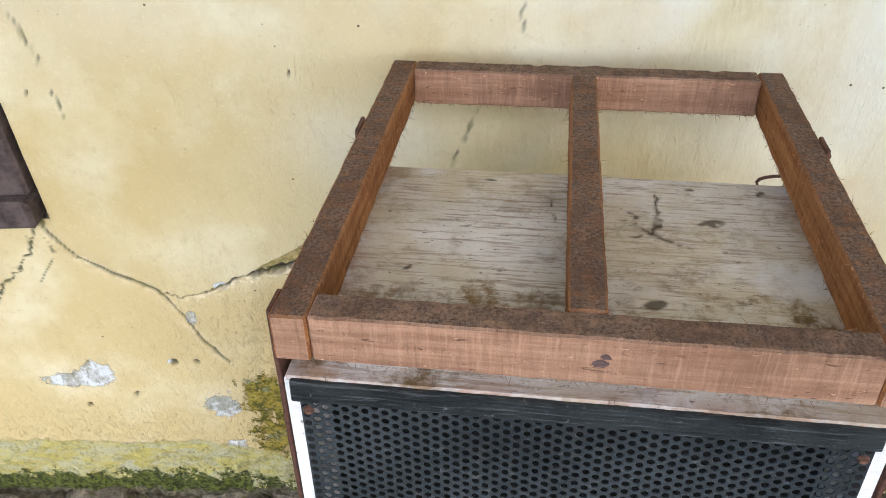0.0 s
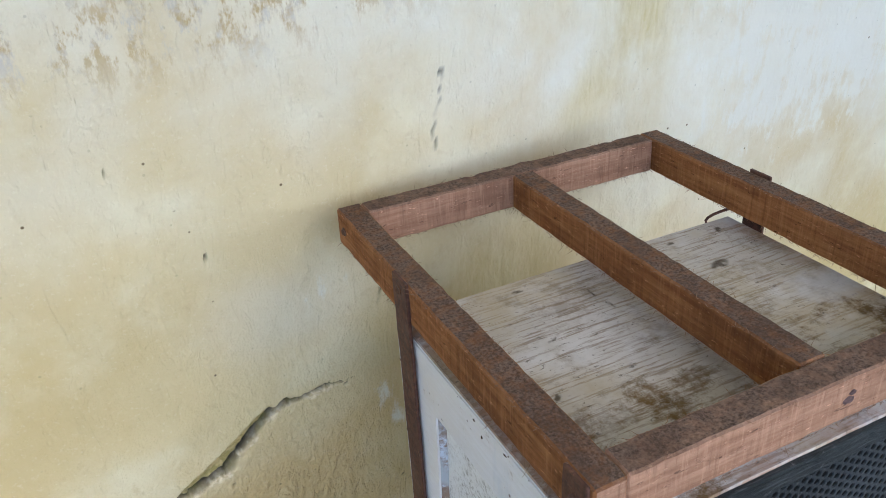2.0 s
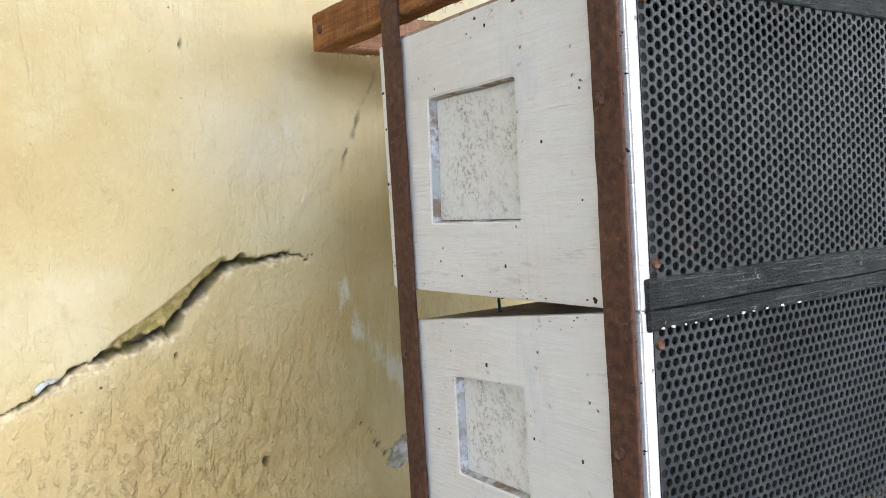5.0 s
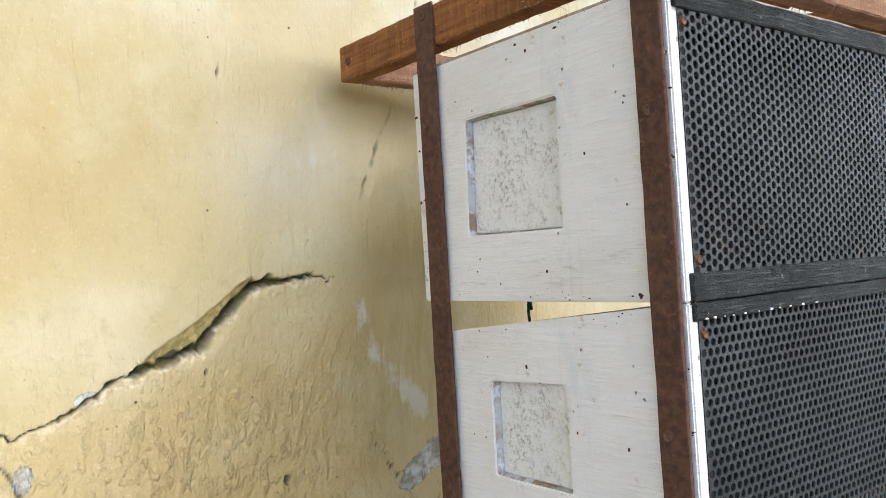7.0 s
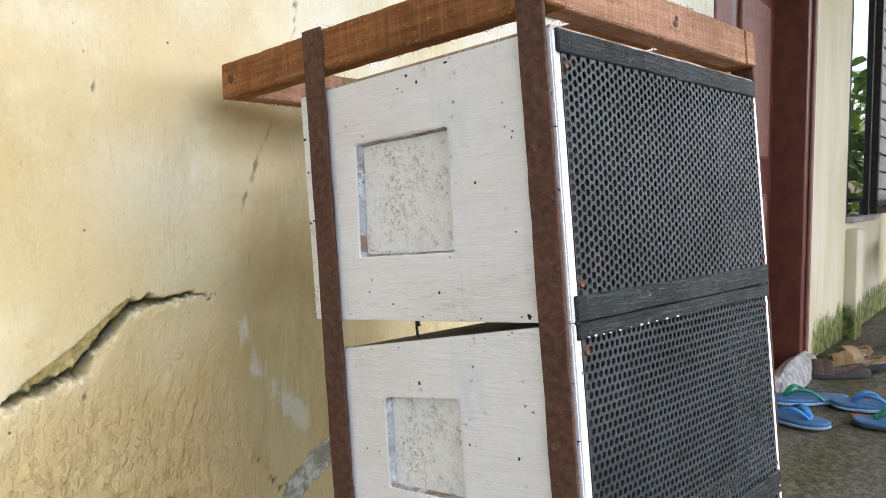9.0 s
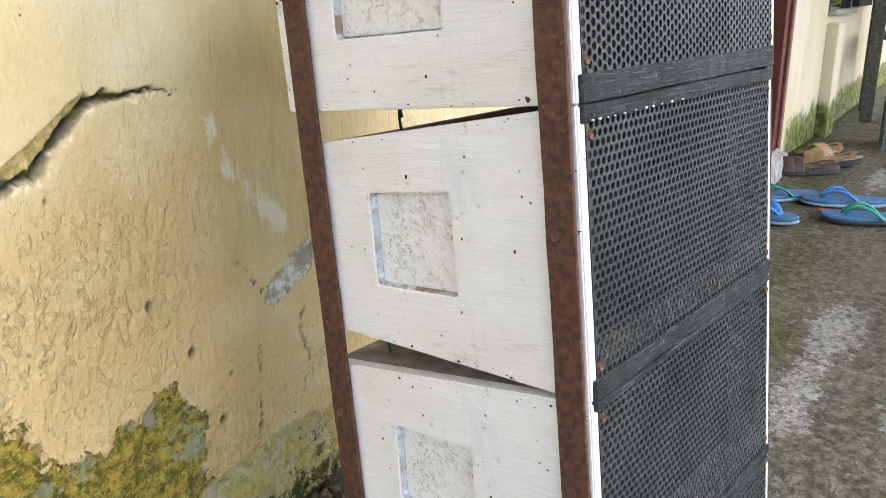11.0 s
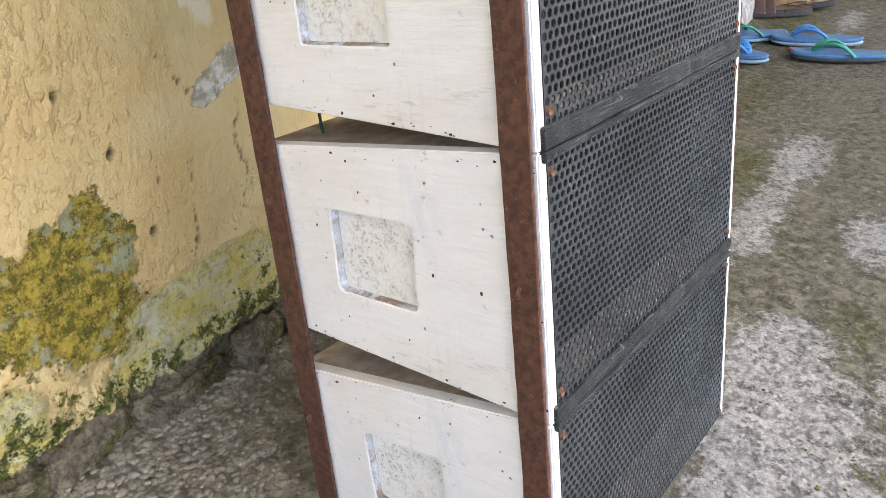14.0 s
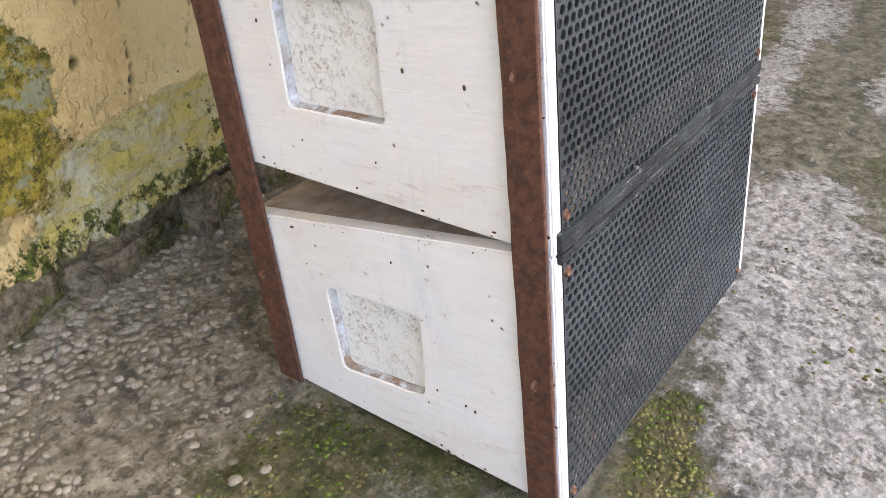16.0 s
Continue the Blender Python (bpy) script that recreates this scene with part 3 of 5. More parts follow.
    for px, pz, pr in PITS:
        pit = np.maximum(pit, blob(X + wob * 0.5, Z + wob * 0.5, px, pz, pr, pr * 1.2))
    pit = step(pit, 0.25, 0.6)
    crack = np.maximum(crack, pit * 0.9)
    out = (relief + lumps + thick - bevel * np.clip(0.0015 + 0.5 * d4, 0, 0.007) - pit * 0.004 + scaly + lip - chip * 0.0015 - chip2 * 0.002) * edge
    Y = WY - out + crack * np.clip(0.002 + gape * 2.2 * groove, 0, 0.012)
    # colour zones
    fade_lit = np.clip(0.95 * step(X + (Z - 0.8) * 0.35, -0.10, 0.42) * step(Z, 0.35, 0.75) + 0.55 * blob(X, Z, -0.10, 0.66, 0.09, 0.05) + 0.75 * step(Z, 0.68, 0.95)
                   , 0, 1)
    streak, _ = line_distance(X, Z, [(-0.03, 0.52), (-0.005, 0.46), (0.03, 0.42), (0.06, 0.39)])
    white = np.clip(0.66 * np.exp(-(streak / 0.022) ** 2) + 0.6 * blob(X, Z, 0.075, 0.46, 0.025, 0.03) + 0.25 * blob(X, Z, 0.055, 0.40, 0.03, 0.03) + 0.45 * blob(X, Z, -0.08, 0.67, 0.06, 0.04) + 0.35 * blob(X, Z, -0.5, 0.34, 0.15, 0.03) + 0.8 * step(X + (Z - 0.8) * 0.3, 0.22, 0.55) * step(Z, 0.5, 0.75), 0, 1)
    damp = np.clip(0.9 * blob(X, Z, 0.30, 0.86, 0.06, 0.10) + 0.5 * blob(X, Z, 0.23, 0.79, 0.03, 0.05) + 0.85 * blob(X, Z, 0.05, 0.47, 0.085, 0.15) + 0.6 * blob(X, Z, 0.12, 0.60, 0.12, 0.08) + 0.5 * blob(X, Z, 0.45, 1.1, 0.06, 0.2), 0, 1)
    tilt = (Z - 0.328) - (X - 0.065) * 0.45
    peel = np.clip(0.95 * np.exp(-((X - 0.072) / 0.050) ** 4 - (tilt / 0.021) ** 2) + 0.42 * blob(X, Z, 0.10, 0.22, 0.05, 0.09) + 0.85 * blob(X, Z, -0.352, 0.235, 0.036, 0.032) + 0.75 * blob(X, Z, -0.348, 0.145, 0.022, 0.03)
                   + 0.95 * blob(X, Z, -0.308, 0.463, 0.013, 0.009) + 0.95 * blob(X, Z, -0.358, 0.410, 0.009, 0.014) + 0.75 * blob(X, Z, -0.55, 0.292, 0.06, 0.020) + 0.75 * blob(X, Z, -0.51, 0.312, 0.022, 0.028) + 0.5 * blob(X, Z, -0.405, 0.325, 0.012, 0.010), 0, 1)
    left = step(-X, 0.28, 0.40)
    skirt = np.clip(1.15 * step(-Z, -0.155 - 0.03 * left, -0.095 - 0.03 * left) * (0.35 + 0.65 * step(np.abs(X + 0.16), 0.02, 0.10)) + 0.9 * blob(X, Z, 0.05, 0.10, 0.09, 0.05) + 0.55 * blob(X, Z, -0.25, 0.21, 0.05, 0.04), 0, 1.2)
    moss = np.clip(1.15 * blob(X, Z, -0.118, 0.205, 0.046, 0.055) + 1.0 * blob(X, Z, -0.19, 0.185, 0.07, 0.052) + 0.75 * blob(X, Z, -0.13, 0.12, 0.07, 0.05) + 0.30 * blob(X, Z, 0.02, 0.17, 0.04, 0.03) + 0.45 * blob(X, Z, 0.014, 0.26, 0.010, 0.008)
                   + 0.95 * blob(X, Z, -0.285, 0.265, 0.045, 0.04) + 0.7 * blob(X, Z, -0.29, 0.17, 0.05, 0.06) + 0.4 * blob(X, Z, -0.395, 0.25, 0.02, 0.02), 0, 1.2) - 0.05
    green = np.clip(0.62 * step(-Z, -0.105, -0.05) + 0.35 * left * step(-Z, -0.125, -0.09) + 0.5 * blob(X, Z, 0.085, 0.115, 0.05, 0.04) + 0.4 * blob(X, Z, -0.10, 0.15, 0.03, 0.03) + 0.45 * blob(X, Z, -0.22, 0.12, 0.10, 0.05), 0, 1) - 0.05
    # dirt at the foot, also painting the shaded gap above the stones
    grime_shade = 0.9 * step(-Z, -0.065, -0.02) + 0.2 * blob(X, Z, -0.16, 0.14, 0.08, 0.05)
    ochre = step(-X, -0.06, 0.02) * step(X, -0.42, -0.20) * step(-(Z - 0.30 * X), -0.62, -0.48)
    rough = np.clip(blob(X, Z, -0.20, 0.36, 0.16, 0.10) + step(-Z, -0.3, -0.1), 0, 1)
    rim = np.clip(step(-d1, -0.013, -0.009) * step(value_noise(X * 95, Z * 95, 1) + 0.5 * (1 - d1 / 0.01), 0.5, 0.7) * (s1 < 0) * step(X, -0.4, -0.3) * step(-X, 0.05, 0.1) + chip2 * 0.9, 0, 1)
    drip = np.clip(0.95 * np.exp(-((Z - 0.955 - 0.012 * np.sin(X * 9)) / 0.035) ** 2) * step(X, -0.6, -0.3) * step(-X, -0.2, 0.05) + 0.5 * step(Z, 1.0, 1.2), 0, 1)
    ny, nx = X.shape
    keep = ~((X[:-1, :-1] < -0.4895) & (Z[:-1, :-1] > 0.565))
    index = np.arange(nx * ny).reshape(ny, nx)
    quads = np.stack([index[:-1, :-1], index[:-1, 1:], index[1:, 1:], index[1:, :-1]], -1)[keep]
    verts = np.stack([X, Y, Z], -1).reshape(-1, 3)
    zones = {"fade_lit": fade_lit, "damp": damp, "peel": peel, "moss": moss, "grime_shade": grime_shade, "rough": rough, "rim": rim, "crack": crack, "bevel": bevel, "white": white, "drip": drip, "skirt": skirt, "green": green, "ochre": ochre}
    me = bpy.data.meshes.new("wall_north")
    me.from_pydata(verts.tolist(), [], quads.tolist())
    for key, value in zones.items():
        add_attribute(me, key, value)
    me.polygons.foreach_set("use_smooth", np.ones(len(me.polygons), dtype=bool))
    me.materials.append(WALL)
    me.update()
    return tagged(new("wall_north", me), "cracked yellow plaster wall with mossy foot", "wall", kind="structure")


build_wall()


def wall_block(name, x0, x1, y0, y1, z0, z1, material, label):
    return tagged(mesh_object(name, box(x0, x1, y0, y1, z0, z1), material), label, "wall", kind="structure")


# body of the wall behind its plaster, and the stretches beyond it
wall_block("wall_core_right", -0.488, 1.5, WY + 0.014, WY + 0.16, -0.2, 1.5, RAW_PLY, "core of the yellow plaster wall")
wall_block("wall_core_low", -0.95, -0.488, WY + 0.014, WY + 0.16, -0.2, 0.564, RAW_PLY, "core of the yellow wall under the window")
wall_block("wall_upper", -3.0, 1.5, WY - 0.001, WY + 0.16, 1.5, 2.7, CREAM, "pale upper part of the yellow wall")
wall_block("wall_far_left", -3.0, -0.95, WY - 0.001, WY + 0.16, -0.2, 1.5, CREAM, "pale yellow wall past the window")
wall_block("wall_over_door", 1.5, 2.65, WY, WY + 0.16, 2.15, 2.7, CREAM, "cream wall above the door")


def build_cream_wall():
    """Wall from the door to the far end, with one window opening."""
    bm = bmesh.new()
    for x0, x1, z0, z1 in ((2.65, 3.42, -0.1, 2.7), (3.42, 4.06, -0.1, 0.53), (3.42, 4.06, 1.75, 2.7), (4.06, 7.0, -0.1, 2.7)):
        piece = box(x0, x1, WY, WY + 0.16, z0, z1)
        me = bpy.data.meshes.new("piece")
        piece.to_mesh(me)
        piece.free()
        bm.from_mesh(me)
        bpy.data.meshes.remove(me)
    return bm


def make_cream_mossy():
    n = Nodes("cream_wall_mossy_foot", 0.7, 0, 0.25)
    z = n.t.nodes.new("ShaderNodeSeparateXYZ")
    n.t.links.new(n.co, z.inputs[0])
    col = n.mix(n.span(n.noise(5, 5, 0.6, n.mapping((1, 1, 0.3))), 0.35, 0.7), (0.60, 0.54, 0.36), (0.68, 0.63, 0.49))
    m = n.math("ADD", n.span(z.outputs[2], 0.04, 0.30, 1.0, 0.0), n.math("MULTIPLY", n.math("SUBTRACT", n.noise(9, 6, 0.65), 0.5), 1.4))
    m = n.math("MULTIPLY", m, n.span(z.outputs[0], 2.66, 2.85))
    green = n.mix(n.span(n.noise(30, 4), 0.4, 0.6), (0.07, 0.10, 0.03), (0.24, 0.25, 0.08))
    col = n.mix(n.span(m, 0.45, 0.75), col, green)
    return n.done(col, n.bump(n.noise(30, 5), 0.004, 0.5))


CREAM_MOSSY = make_cream_mossy()
tagged(mesh_object("wall_north_far", build_cream_wall(), CREAM_MOSSY), "cream plaster wall with green moss at its foot", "wall", kind="structure")
tagged(mesh_object("pilaster", box(3.44, 3.62, WY - 0.05, WY + 0.003, -0.05, 0.50, 0.004), CREAM_MOSSY), "cream plaster pilaster under the far window", "pilaster", kind="structure")
tagged(mesh_object("wall_room_back", box(1.3, 2.9, 2.2, 2.3, -0.1, 2.7), CREAM), "plain room wall behind the door", "wall", kind="structure")
# two unseen slabs, added overhead to cut down the sky light
tagged(mesh_object("sky_blocker", box(-3.2, 7.2, -1.4, WY + 0.3, 2.7, 2.8), CREAM), "unseen plain slab holding sky light off the stack", "ceiling", kind="structure")
tagged(mesh_object("sky_blocker_far", box(1.2, 7.2, -3.4, -1.402, 2.7, 2.8), CREAM), "unseen plain slab dimming the far end", "ceiling", kind="structure")

# ---------------- the ground ----------------


def ground_gravel(X, Y):
    return step(-X, -0.25, -0.05) * step(Y + X * 0.15, 0.34, 0.50)


def ground_height(X, Y):
    close = step(-np.abs(X - 0.3), -3.2, -2.6) * step(Y, -0.5, -0.3) * step(-Y, -0.9, -0.74)
    g = ground_gravel(X, Y)
    h = ((fbm(X, Y, 5, 3, 1) - 0.5) * 0.010 + (fbm(X, Y, 45, 3, 3) - 0.5) * (0.0035 + 0.005 * g)) * close - 0.004
    return h + 0.012 * step(Y, 0.64, 0.72) * close


def ground_moss(X, Y):
    return np.clip(0.95 * blob(X, Y, -0.005, 0.207, 0.050, 0.026) + 0.75 * blob(X, Y, -0.065, 0.190, 0.045, 0.030) + 0.68 * blob(X, Y, -0.18, 0.43, 0.085, 0.060) + 0.72 * blob(X, Y, -0.11, 0.33, 0.05, 0.075) + 0.45 * blob(X, Y, -0.24, 0.40, 0.07, 0.05)
                   + 0.55 * blob(X, Y, 0.95, 0.36, 0.16, 0.08) + 0.45 * blob(X, Y, 0.47, 0.11, 0.12, 0.06) + 0.4 * blob(X, Y, 0.20, 0.07, 0.05, 0.03) + 0.5 * blob(X, Y, 1.5, 0.45, 0.5, 0.12) + 0.45 * blob(X, Y, 0.55, 0.30, 0.2, 0.04)
                   + 0.6 * blob(X, Y, 2.6, 0.55, 0.5, 0.12) + 0.5 * step(Y, 0.66, 0.71) + 0.20, 0, 1)


def build_ground():
    near_x = np.concatenate([-np.geomspace(2500, 1.0, 26), np.linspace(-0.9, 1.0, 420), np.linspace(1.02, 3.2, 150), np.geomspace(3.3, 2500, 30)])
    near_y = np.concatenate([-np.geomspace(2500, 0.45, 26), np.linspace(-0.38, 0.74, 280), np.geomspace(0.9, 2500, 26)])
    X, Y = np.meshgrid(near_x, near_y)
    pale = np.clip(0.95 * blob(X, Y, 0.17, 0.14, 0.20, 0.085) + 0.18 + 0.75 * blob(X, Y, 0.36, 0.19, 0.10, 0.05) + 0.8 * blob(X, Y, 0.72, 0.28, 0.16, 0.04) + 0.75 * blob(X, Y, 1.08, 0.27, 0.20, 0.06) + 0.65 * blob(X, Y, 0.76, 0.11, 0.12, 0.05)
                   + 0.3 * blob(X, Y, -0.2, 0.64, 0.3, 0.05) + 0.7 * blob(X, Y, 0.02, 0.09, 0.10, 0.05) + 0.6 * blob(X, Y, 2.6, 0.36, 0.3, 0.06) + 0.25 * blob(X, Y, 0.45, -0.1, 0.4, 0.2), 0, 1)
    ny, nx = X.shape
    index = np.arange(nx * ny).reshape(ny, nx)
    quads = np.stack([index[:-1, :-1], index[:-1, 1:], index[1:, 1:], index[1:, :-1]], -1).reshape(-1, 4)
    me = bpy.data.meshes.new("ground")
    me.from_pydata(np.stack([X, Y, ground_height(X, Y)], -1).reshape(-1, 3).tolist(), [], quads.tolist())
    for key, value in {"gravel": ground_gravel(X, Y), "pale": pale, "moss": ground_moss(X, Y)}.items():
        add_attribute(me, key, value)
    me.polygons.foreach_set("use_smooth", np.ones(len(me.polygons), dtype=bool))
    me.materials.append(CONCRETE)
    me.update()
    return tagged(new("ground", me), "worn grey concrete ground with moss and pale patches", "ground", kind="structure")


build_ground()

# ---------------- the loudspeaker stack ----------------
STACK = pose(-0.0111, -0.1018, 0.0651, -5.597, 0, -6.21)  # it leans back against the wall
XL, XR, YF = -0.1456, 0.1895, 0.3325


def rounded(corners, radius, wobble, seed):
    """A ring of points round four corners, with rounded, slightly uneven sides."""
    rnd = random.Random(seed)
    ring = []
    for k in range(4):
        p, c, q = (Vector(corners[(k + d) % 4]) for d in (-1, 0, 1))
        a, b = c + (p - c).normalized() * radius, c + (q - c).normalized() * radius
        ring += [(1 - t) ** 2 * a + 2 * t * (1 - t) * c + t * t * b for t in (0, 0.33, 0.67, 1)]
        e = q + (c - q).normalized() * radius
        ring += [b.lerp(e, t) + Vector((rnd.uniform(-wobble, wobble), rnd.uniform(-wobble, wobble))) for t in (0.2, 0.4, 0.6, 0.8)]
    return ring


def side_panel(outline, hole, x_out, x_in, depth):
    """A panel whose outer face has a sunken pocket. outline, hole: rings of (y, z)."""
    bm = bmesh.new()
    way = 1 if x_in > x_out else -1
    mid = sum((Vector(h) for h in hole), Vector((0, 0))) / len(hole)
    o = [bm.verts.new((x_out, y, z)) for y, z in outline]
    i = [bm.verts.new((x_out, y, z)) for y, z in hole]
    low = [mid + (Vector(h) - mid) * 0.965 for h in hole]
    d = [bm.verts.new((x_out + way * depth, y, z)) for y, z in low]
    k = [bm.verts.new((x_in, y, z)) for y, z in outline]
    m, n = len(o), len(i)
    loops = [bm.edges.new((o[a], o[(a + 1) % m])) for a in range(m)] + [bm.edges.new((i[a], i[(a + 1) % n])) for a in range(n)]
    bmesh.ops.triangle_fill(bm, edges=loops, use_beauty=True)
    for a in range(n):
        b = (a + 1) % n
        bm.faces.new((i[a], i[b], d[b], d[a])).material_index = 1
    for a in range(m):
        b = (a + 1) % m
        bm.faces.new((o[b], o[a], k[a], k[b]))
    bm.faces.new(k)
    bm.faces.new(d)
    bmesh.ops.recalc_face_normals(bm, faces=bm.faces)
    rim = [e for e in bm.edges if len(e.link_faces) == 2 and e.calc_face_angle(0) > 0.9]
    bmesh.ops.bevel(bm, geom=rim, offset=0.0011, segments=2, affect="EDGES")
    return bm


def slab(ring, x0, x1):
    """A flat plate from x0 to x1 in the shape of a ring of (y, z)."""
    bm = bmesh.new()
    a, b = [bm.verts.new((x0, y, z)) for y, z in ring], [bm.verts.new((x1, y, z)) for y, z in ring]
    bm.faces.new(a)
    bm.faces.new(b[::-1])
    for i in range(len(ring)):
        j = (i + 1) % len(ring)
        bm.faces.new((a[i], b[i], b[j], a[j]))
    bmesh.ops.recalc_face_normals(bm, faces=bm.faces)
    return bm


def chipped_edges(outline, x, seed):
    """Brown chips where the paint has come off along a panel's edges."""
    rnd = random.Random(seed)
    verts, faces = [], []
    for k in range(46):
        p, q = Vector(outline[k % 4]), Vector(outline[(k + 1) % 4])
        c = p.lerp(q, rnd.uniform(0.03, 0.97)).lerp((Vector(outline[0]) + Vector(outline[2])) / 2, abs(rnd.gauss(0.0, 0.035)) + 0.012)
        r = 0.0003 + 0.0010 * rnd.random() ** 2.5
        n0, sides, turn = len(verts), 6, rnd.uniform(0, 6)
        ring = [(math.cos(turn + 6.2832 * a / sides) * r * rnd.uniform(0.5, 1.5) * 1.5, math.sin(turn + 6.2832 * a / sides) * r * rnd.uniform(0.5, 1.3)) for a in range(sides)]
        verts += [(x - 0.0002, c.x + u, c.y + v) for u, v in ring] + [(x + 0.0012, c.x + u, c.y + v) for u, v in ring]
        faces.append(tuple(n0 + a for a in range(sides)))
        faces += [(n0 + a, n0 + (a + 1) % sides, n0 + sides + (a + 1) % sides, n0 + sides + a) for a in range(sides)]
    return verts, faces


def perforated(x0, x1, z0, z1, y, upright, pitch=0.0069, hole=0.00248):
    """A steel sheet with staggered, dished round holes, cell by cell."""
    u0, u1, v0, v1 = (z0, z1, x0, x1) if upright else (x0, x1, z0, z1)
    rows = max(1, round((v1 - v0) / (pitch * 0.866)))
    cols = max(1, round((u1 - u0 - pitch / 2) / pitch))
    pv, pu = (v1 - v0) / rows, (u1 - u0) / (cols + 0.5)
    ring = [(math.cos(radians(45 * k)), math.sin(radians(45 * k))) for k in range(8)]
    square = [(0.5, 0.0), (0.5, 0.5), (0.0, 0.5), (-0.5, 0.5), (-0.5, 0.0), (-0.5, -0.5), (0.0, -0.5), (0.5, -0.5)]
    verts, faces = [], []

    def put(u, v, back=0.0):
        verts.append((v, y + back, u) if upright else (u, y + back, v))
        return len(verts) - 1

    for r in range(rows):
        shift = 0.5 * pu if r % 2 else 0.0
        cv = v0 + (r + 0.5) * pv
        a = u1 - pu / 2 if r % 2 == 0 else u0
        faces.append((put(a, cv - pv / 2), put(a + pu / 2, cv - pv / 2), put(a + pu / 2, cv + pv / 2), put(a, cv + pv / 2)))
        for c in range(cols):
            cu = u0 + shift + (c + 0.5) * pu
            n0 = len(verts)
            for s in square:
                put(cu + s[0] * pu, cv + s[1] * pv)
            for size, back in ((1.12, 0.0), (0.99, 0.0004), (0.98, 0.0011)):
                for s in ring:
                    put(cu + s[0] * hole * size, cv + s[1] * hole * size, back)
            for k in range(8):
                j = (k + 1) % 8
                for a in (0, 8, 16):
                    faces.append((n0 + a + k, n0 + a + j, n0 + a + 8 + j, n0 + a + 8 + k))
    return verts, faces


def screw(parent, y, z, x, size=0.0042, out=-1):
    s = part("screw", disc(size, 0.0018), RUST_SCREW, parent, "rusty cross-head screw")
    s.matrix_basis = Matrix.Translation((x, y, z)) @ pose(0, 0, 0, 0, 90 * out, random.uniform(0, 90))
    return s


RUST_SCREW = make_plain("rusty_screw", (0.07, 0.035, 0.022), (0.17, 0.09, 0.055), 300, 0.6, 0.3, 0.0004)
KNOT = make_plain("dark_knot", (0.07, 0.045, 0.042), (0.16, 0.10, 0.09), 300, 0.9)
DARK_NAIL = make_plain("dark_nail_hole", (0.035, 0.02, 0.014), (0.13, 0.07, 0.04), 400, 0.9)


def cabinet(z_front, z_rear, y_rear, pocket, corner, upright, battens, label, dents, XL=XL, XR=XR):
    """One wedge-shaped cabinet. z_front, z_rear: bottom and top at the front and at the rear."""
    (b0, t0), (b1, t1) = z_front, z_rear
    base = Matrix.Translation((0, YF, b0))
    c = thing("speaker_cabinet", STACK @ base, label, "speaker", "stacked speaker cabinets")
    off = Vector((0, -YF, -b0))

    def add(name, bm, material, text="", parent=None):
        bmesh.ops.translate(bm, verts=bm.verts, vec=off)
        return part(name, bm, material, parent or c, text)

    outline = [(YF, b0), (y_rear, b1), (y_rear, t1), (YF, t0)]
    hole = rounded(pocket, corner, 0.0004, int(b0 * 1000))
    for x_out, x_in in ((XL, XL + 0.0125), (XR, XR - 0.0125)):
        way = 1 if x_in > x_out else -1
        p = add("side_panel", side_panel(outline, hole, x_out, x_in, 0.0105), WHITE, "white painted side panel with a sunken square pocket")
        p.data.materials.append(POCKET_EDGE)
        mid = sum((Vector(h) for h in hole), Vector((0, 0))) / len(hole)
        floor_ring = [mid + (Vector(h) - mid) * 0.962 for h in hole]
        add("pocket_floor", slab(floor_ring, x_out + way * 0.0070, x_out + way * 0.0103), RECESS, "rough whitewashed pocket floor", p)
        if x_out < 0:
            chips = raw_part("paint_chips", *chipped_edges(outline, x_out, int(t0 * 999)), DARK_NAIL, p, "brown chips along the painted edges")
            chips.data.transform(Matrix.Translation(off))
            chips["kind"] = "stuff"
        for y, z, r in [(dy, dz, dr * 0.62) for dy, dz, dr in dents]:
            nail = box(x_out - 0.0006, x_out + 0.0006, y - r, y + r * 0.8, z - r * 1.3, z + r * 1.3, r * 0.5)
            add("nail_head", nail, DARK_NAIL, "dark nail head", p)
    slope_t, slope_b = (t1 - t0) / (y_rear - YF), (b1 - b0) / (y_rear - YF)
    xa, xb = XL + 0.0127, XR - 0.0127
    top = prism([(YF + 0.006, t0 - 0.0006 + 0.006 * slope_t), (y_rear - 0.001, t1 - 0.0006), (y_rear - 0.001, t1 - 0.011), (YF + 0.006, t0 - 0.011)], xa, xb, 0.0008)
    add("top_panel", top, RAW_PLY, "dusty bare plywood top panel")
    bottom = prism([(YF + 0.006, b0 + 0.0006), (y_rear - 0.001, b1 + 0.0006), (y_rear - 0.001, b1 + 0.011), (YF + 0.006, b0 + 0.011)], xa, xb, 0.0008)
    add("bottom_panel", bottom, RAW_PLY)
    add("back_panel", box(xa, xb, y_rear - 0.013, y_rear - 0.0012, b1 + 0.0115, t1 - 0.0115, 0.0008), RAW_PLY)
    add("baffle", box(xa, xb, YF + 0.036, YF + 0.046, b0 + 0.0112, t0 - 0.0112), INSIDE, "near-black baffle board standing in for the dark inside")
    # added strips cover the white panel edge and darken the outer holes
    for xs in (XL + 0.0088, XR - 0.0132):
        add("grille_dark_strip", box(xs, xs + 0.0044, YF - 0.0004, YF + 0.002, b0 + 0.002, t0 - 0.002), INSIDE, "added black strip that keeps the outer grille holes dark")
    g = raw_part("grille", *perforated(XL + 0.0085, XR - 0.0085, b0 + battens[0] * 0.9, t0 - battens[1] * 0.9, YF - 0.0008, upright), GRILLE, c, "dark grey perforated steel grille")
    g.data.transform(Matrix.Translation(off))
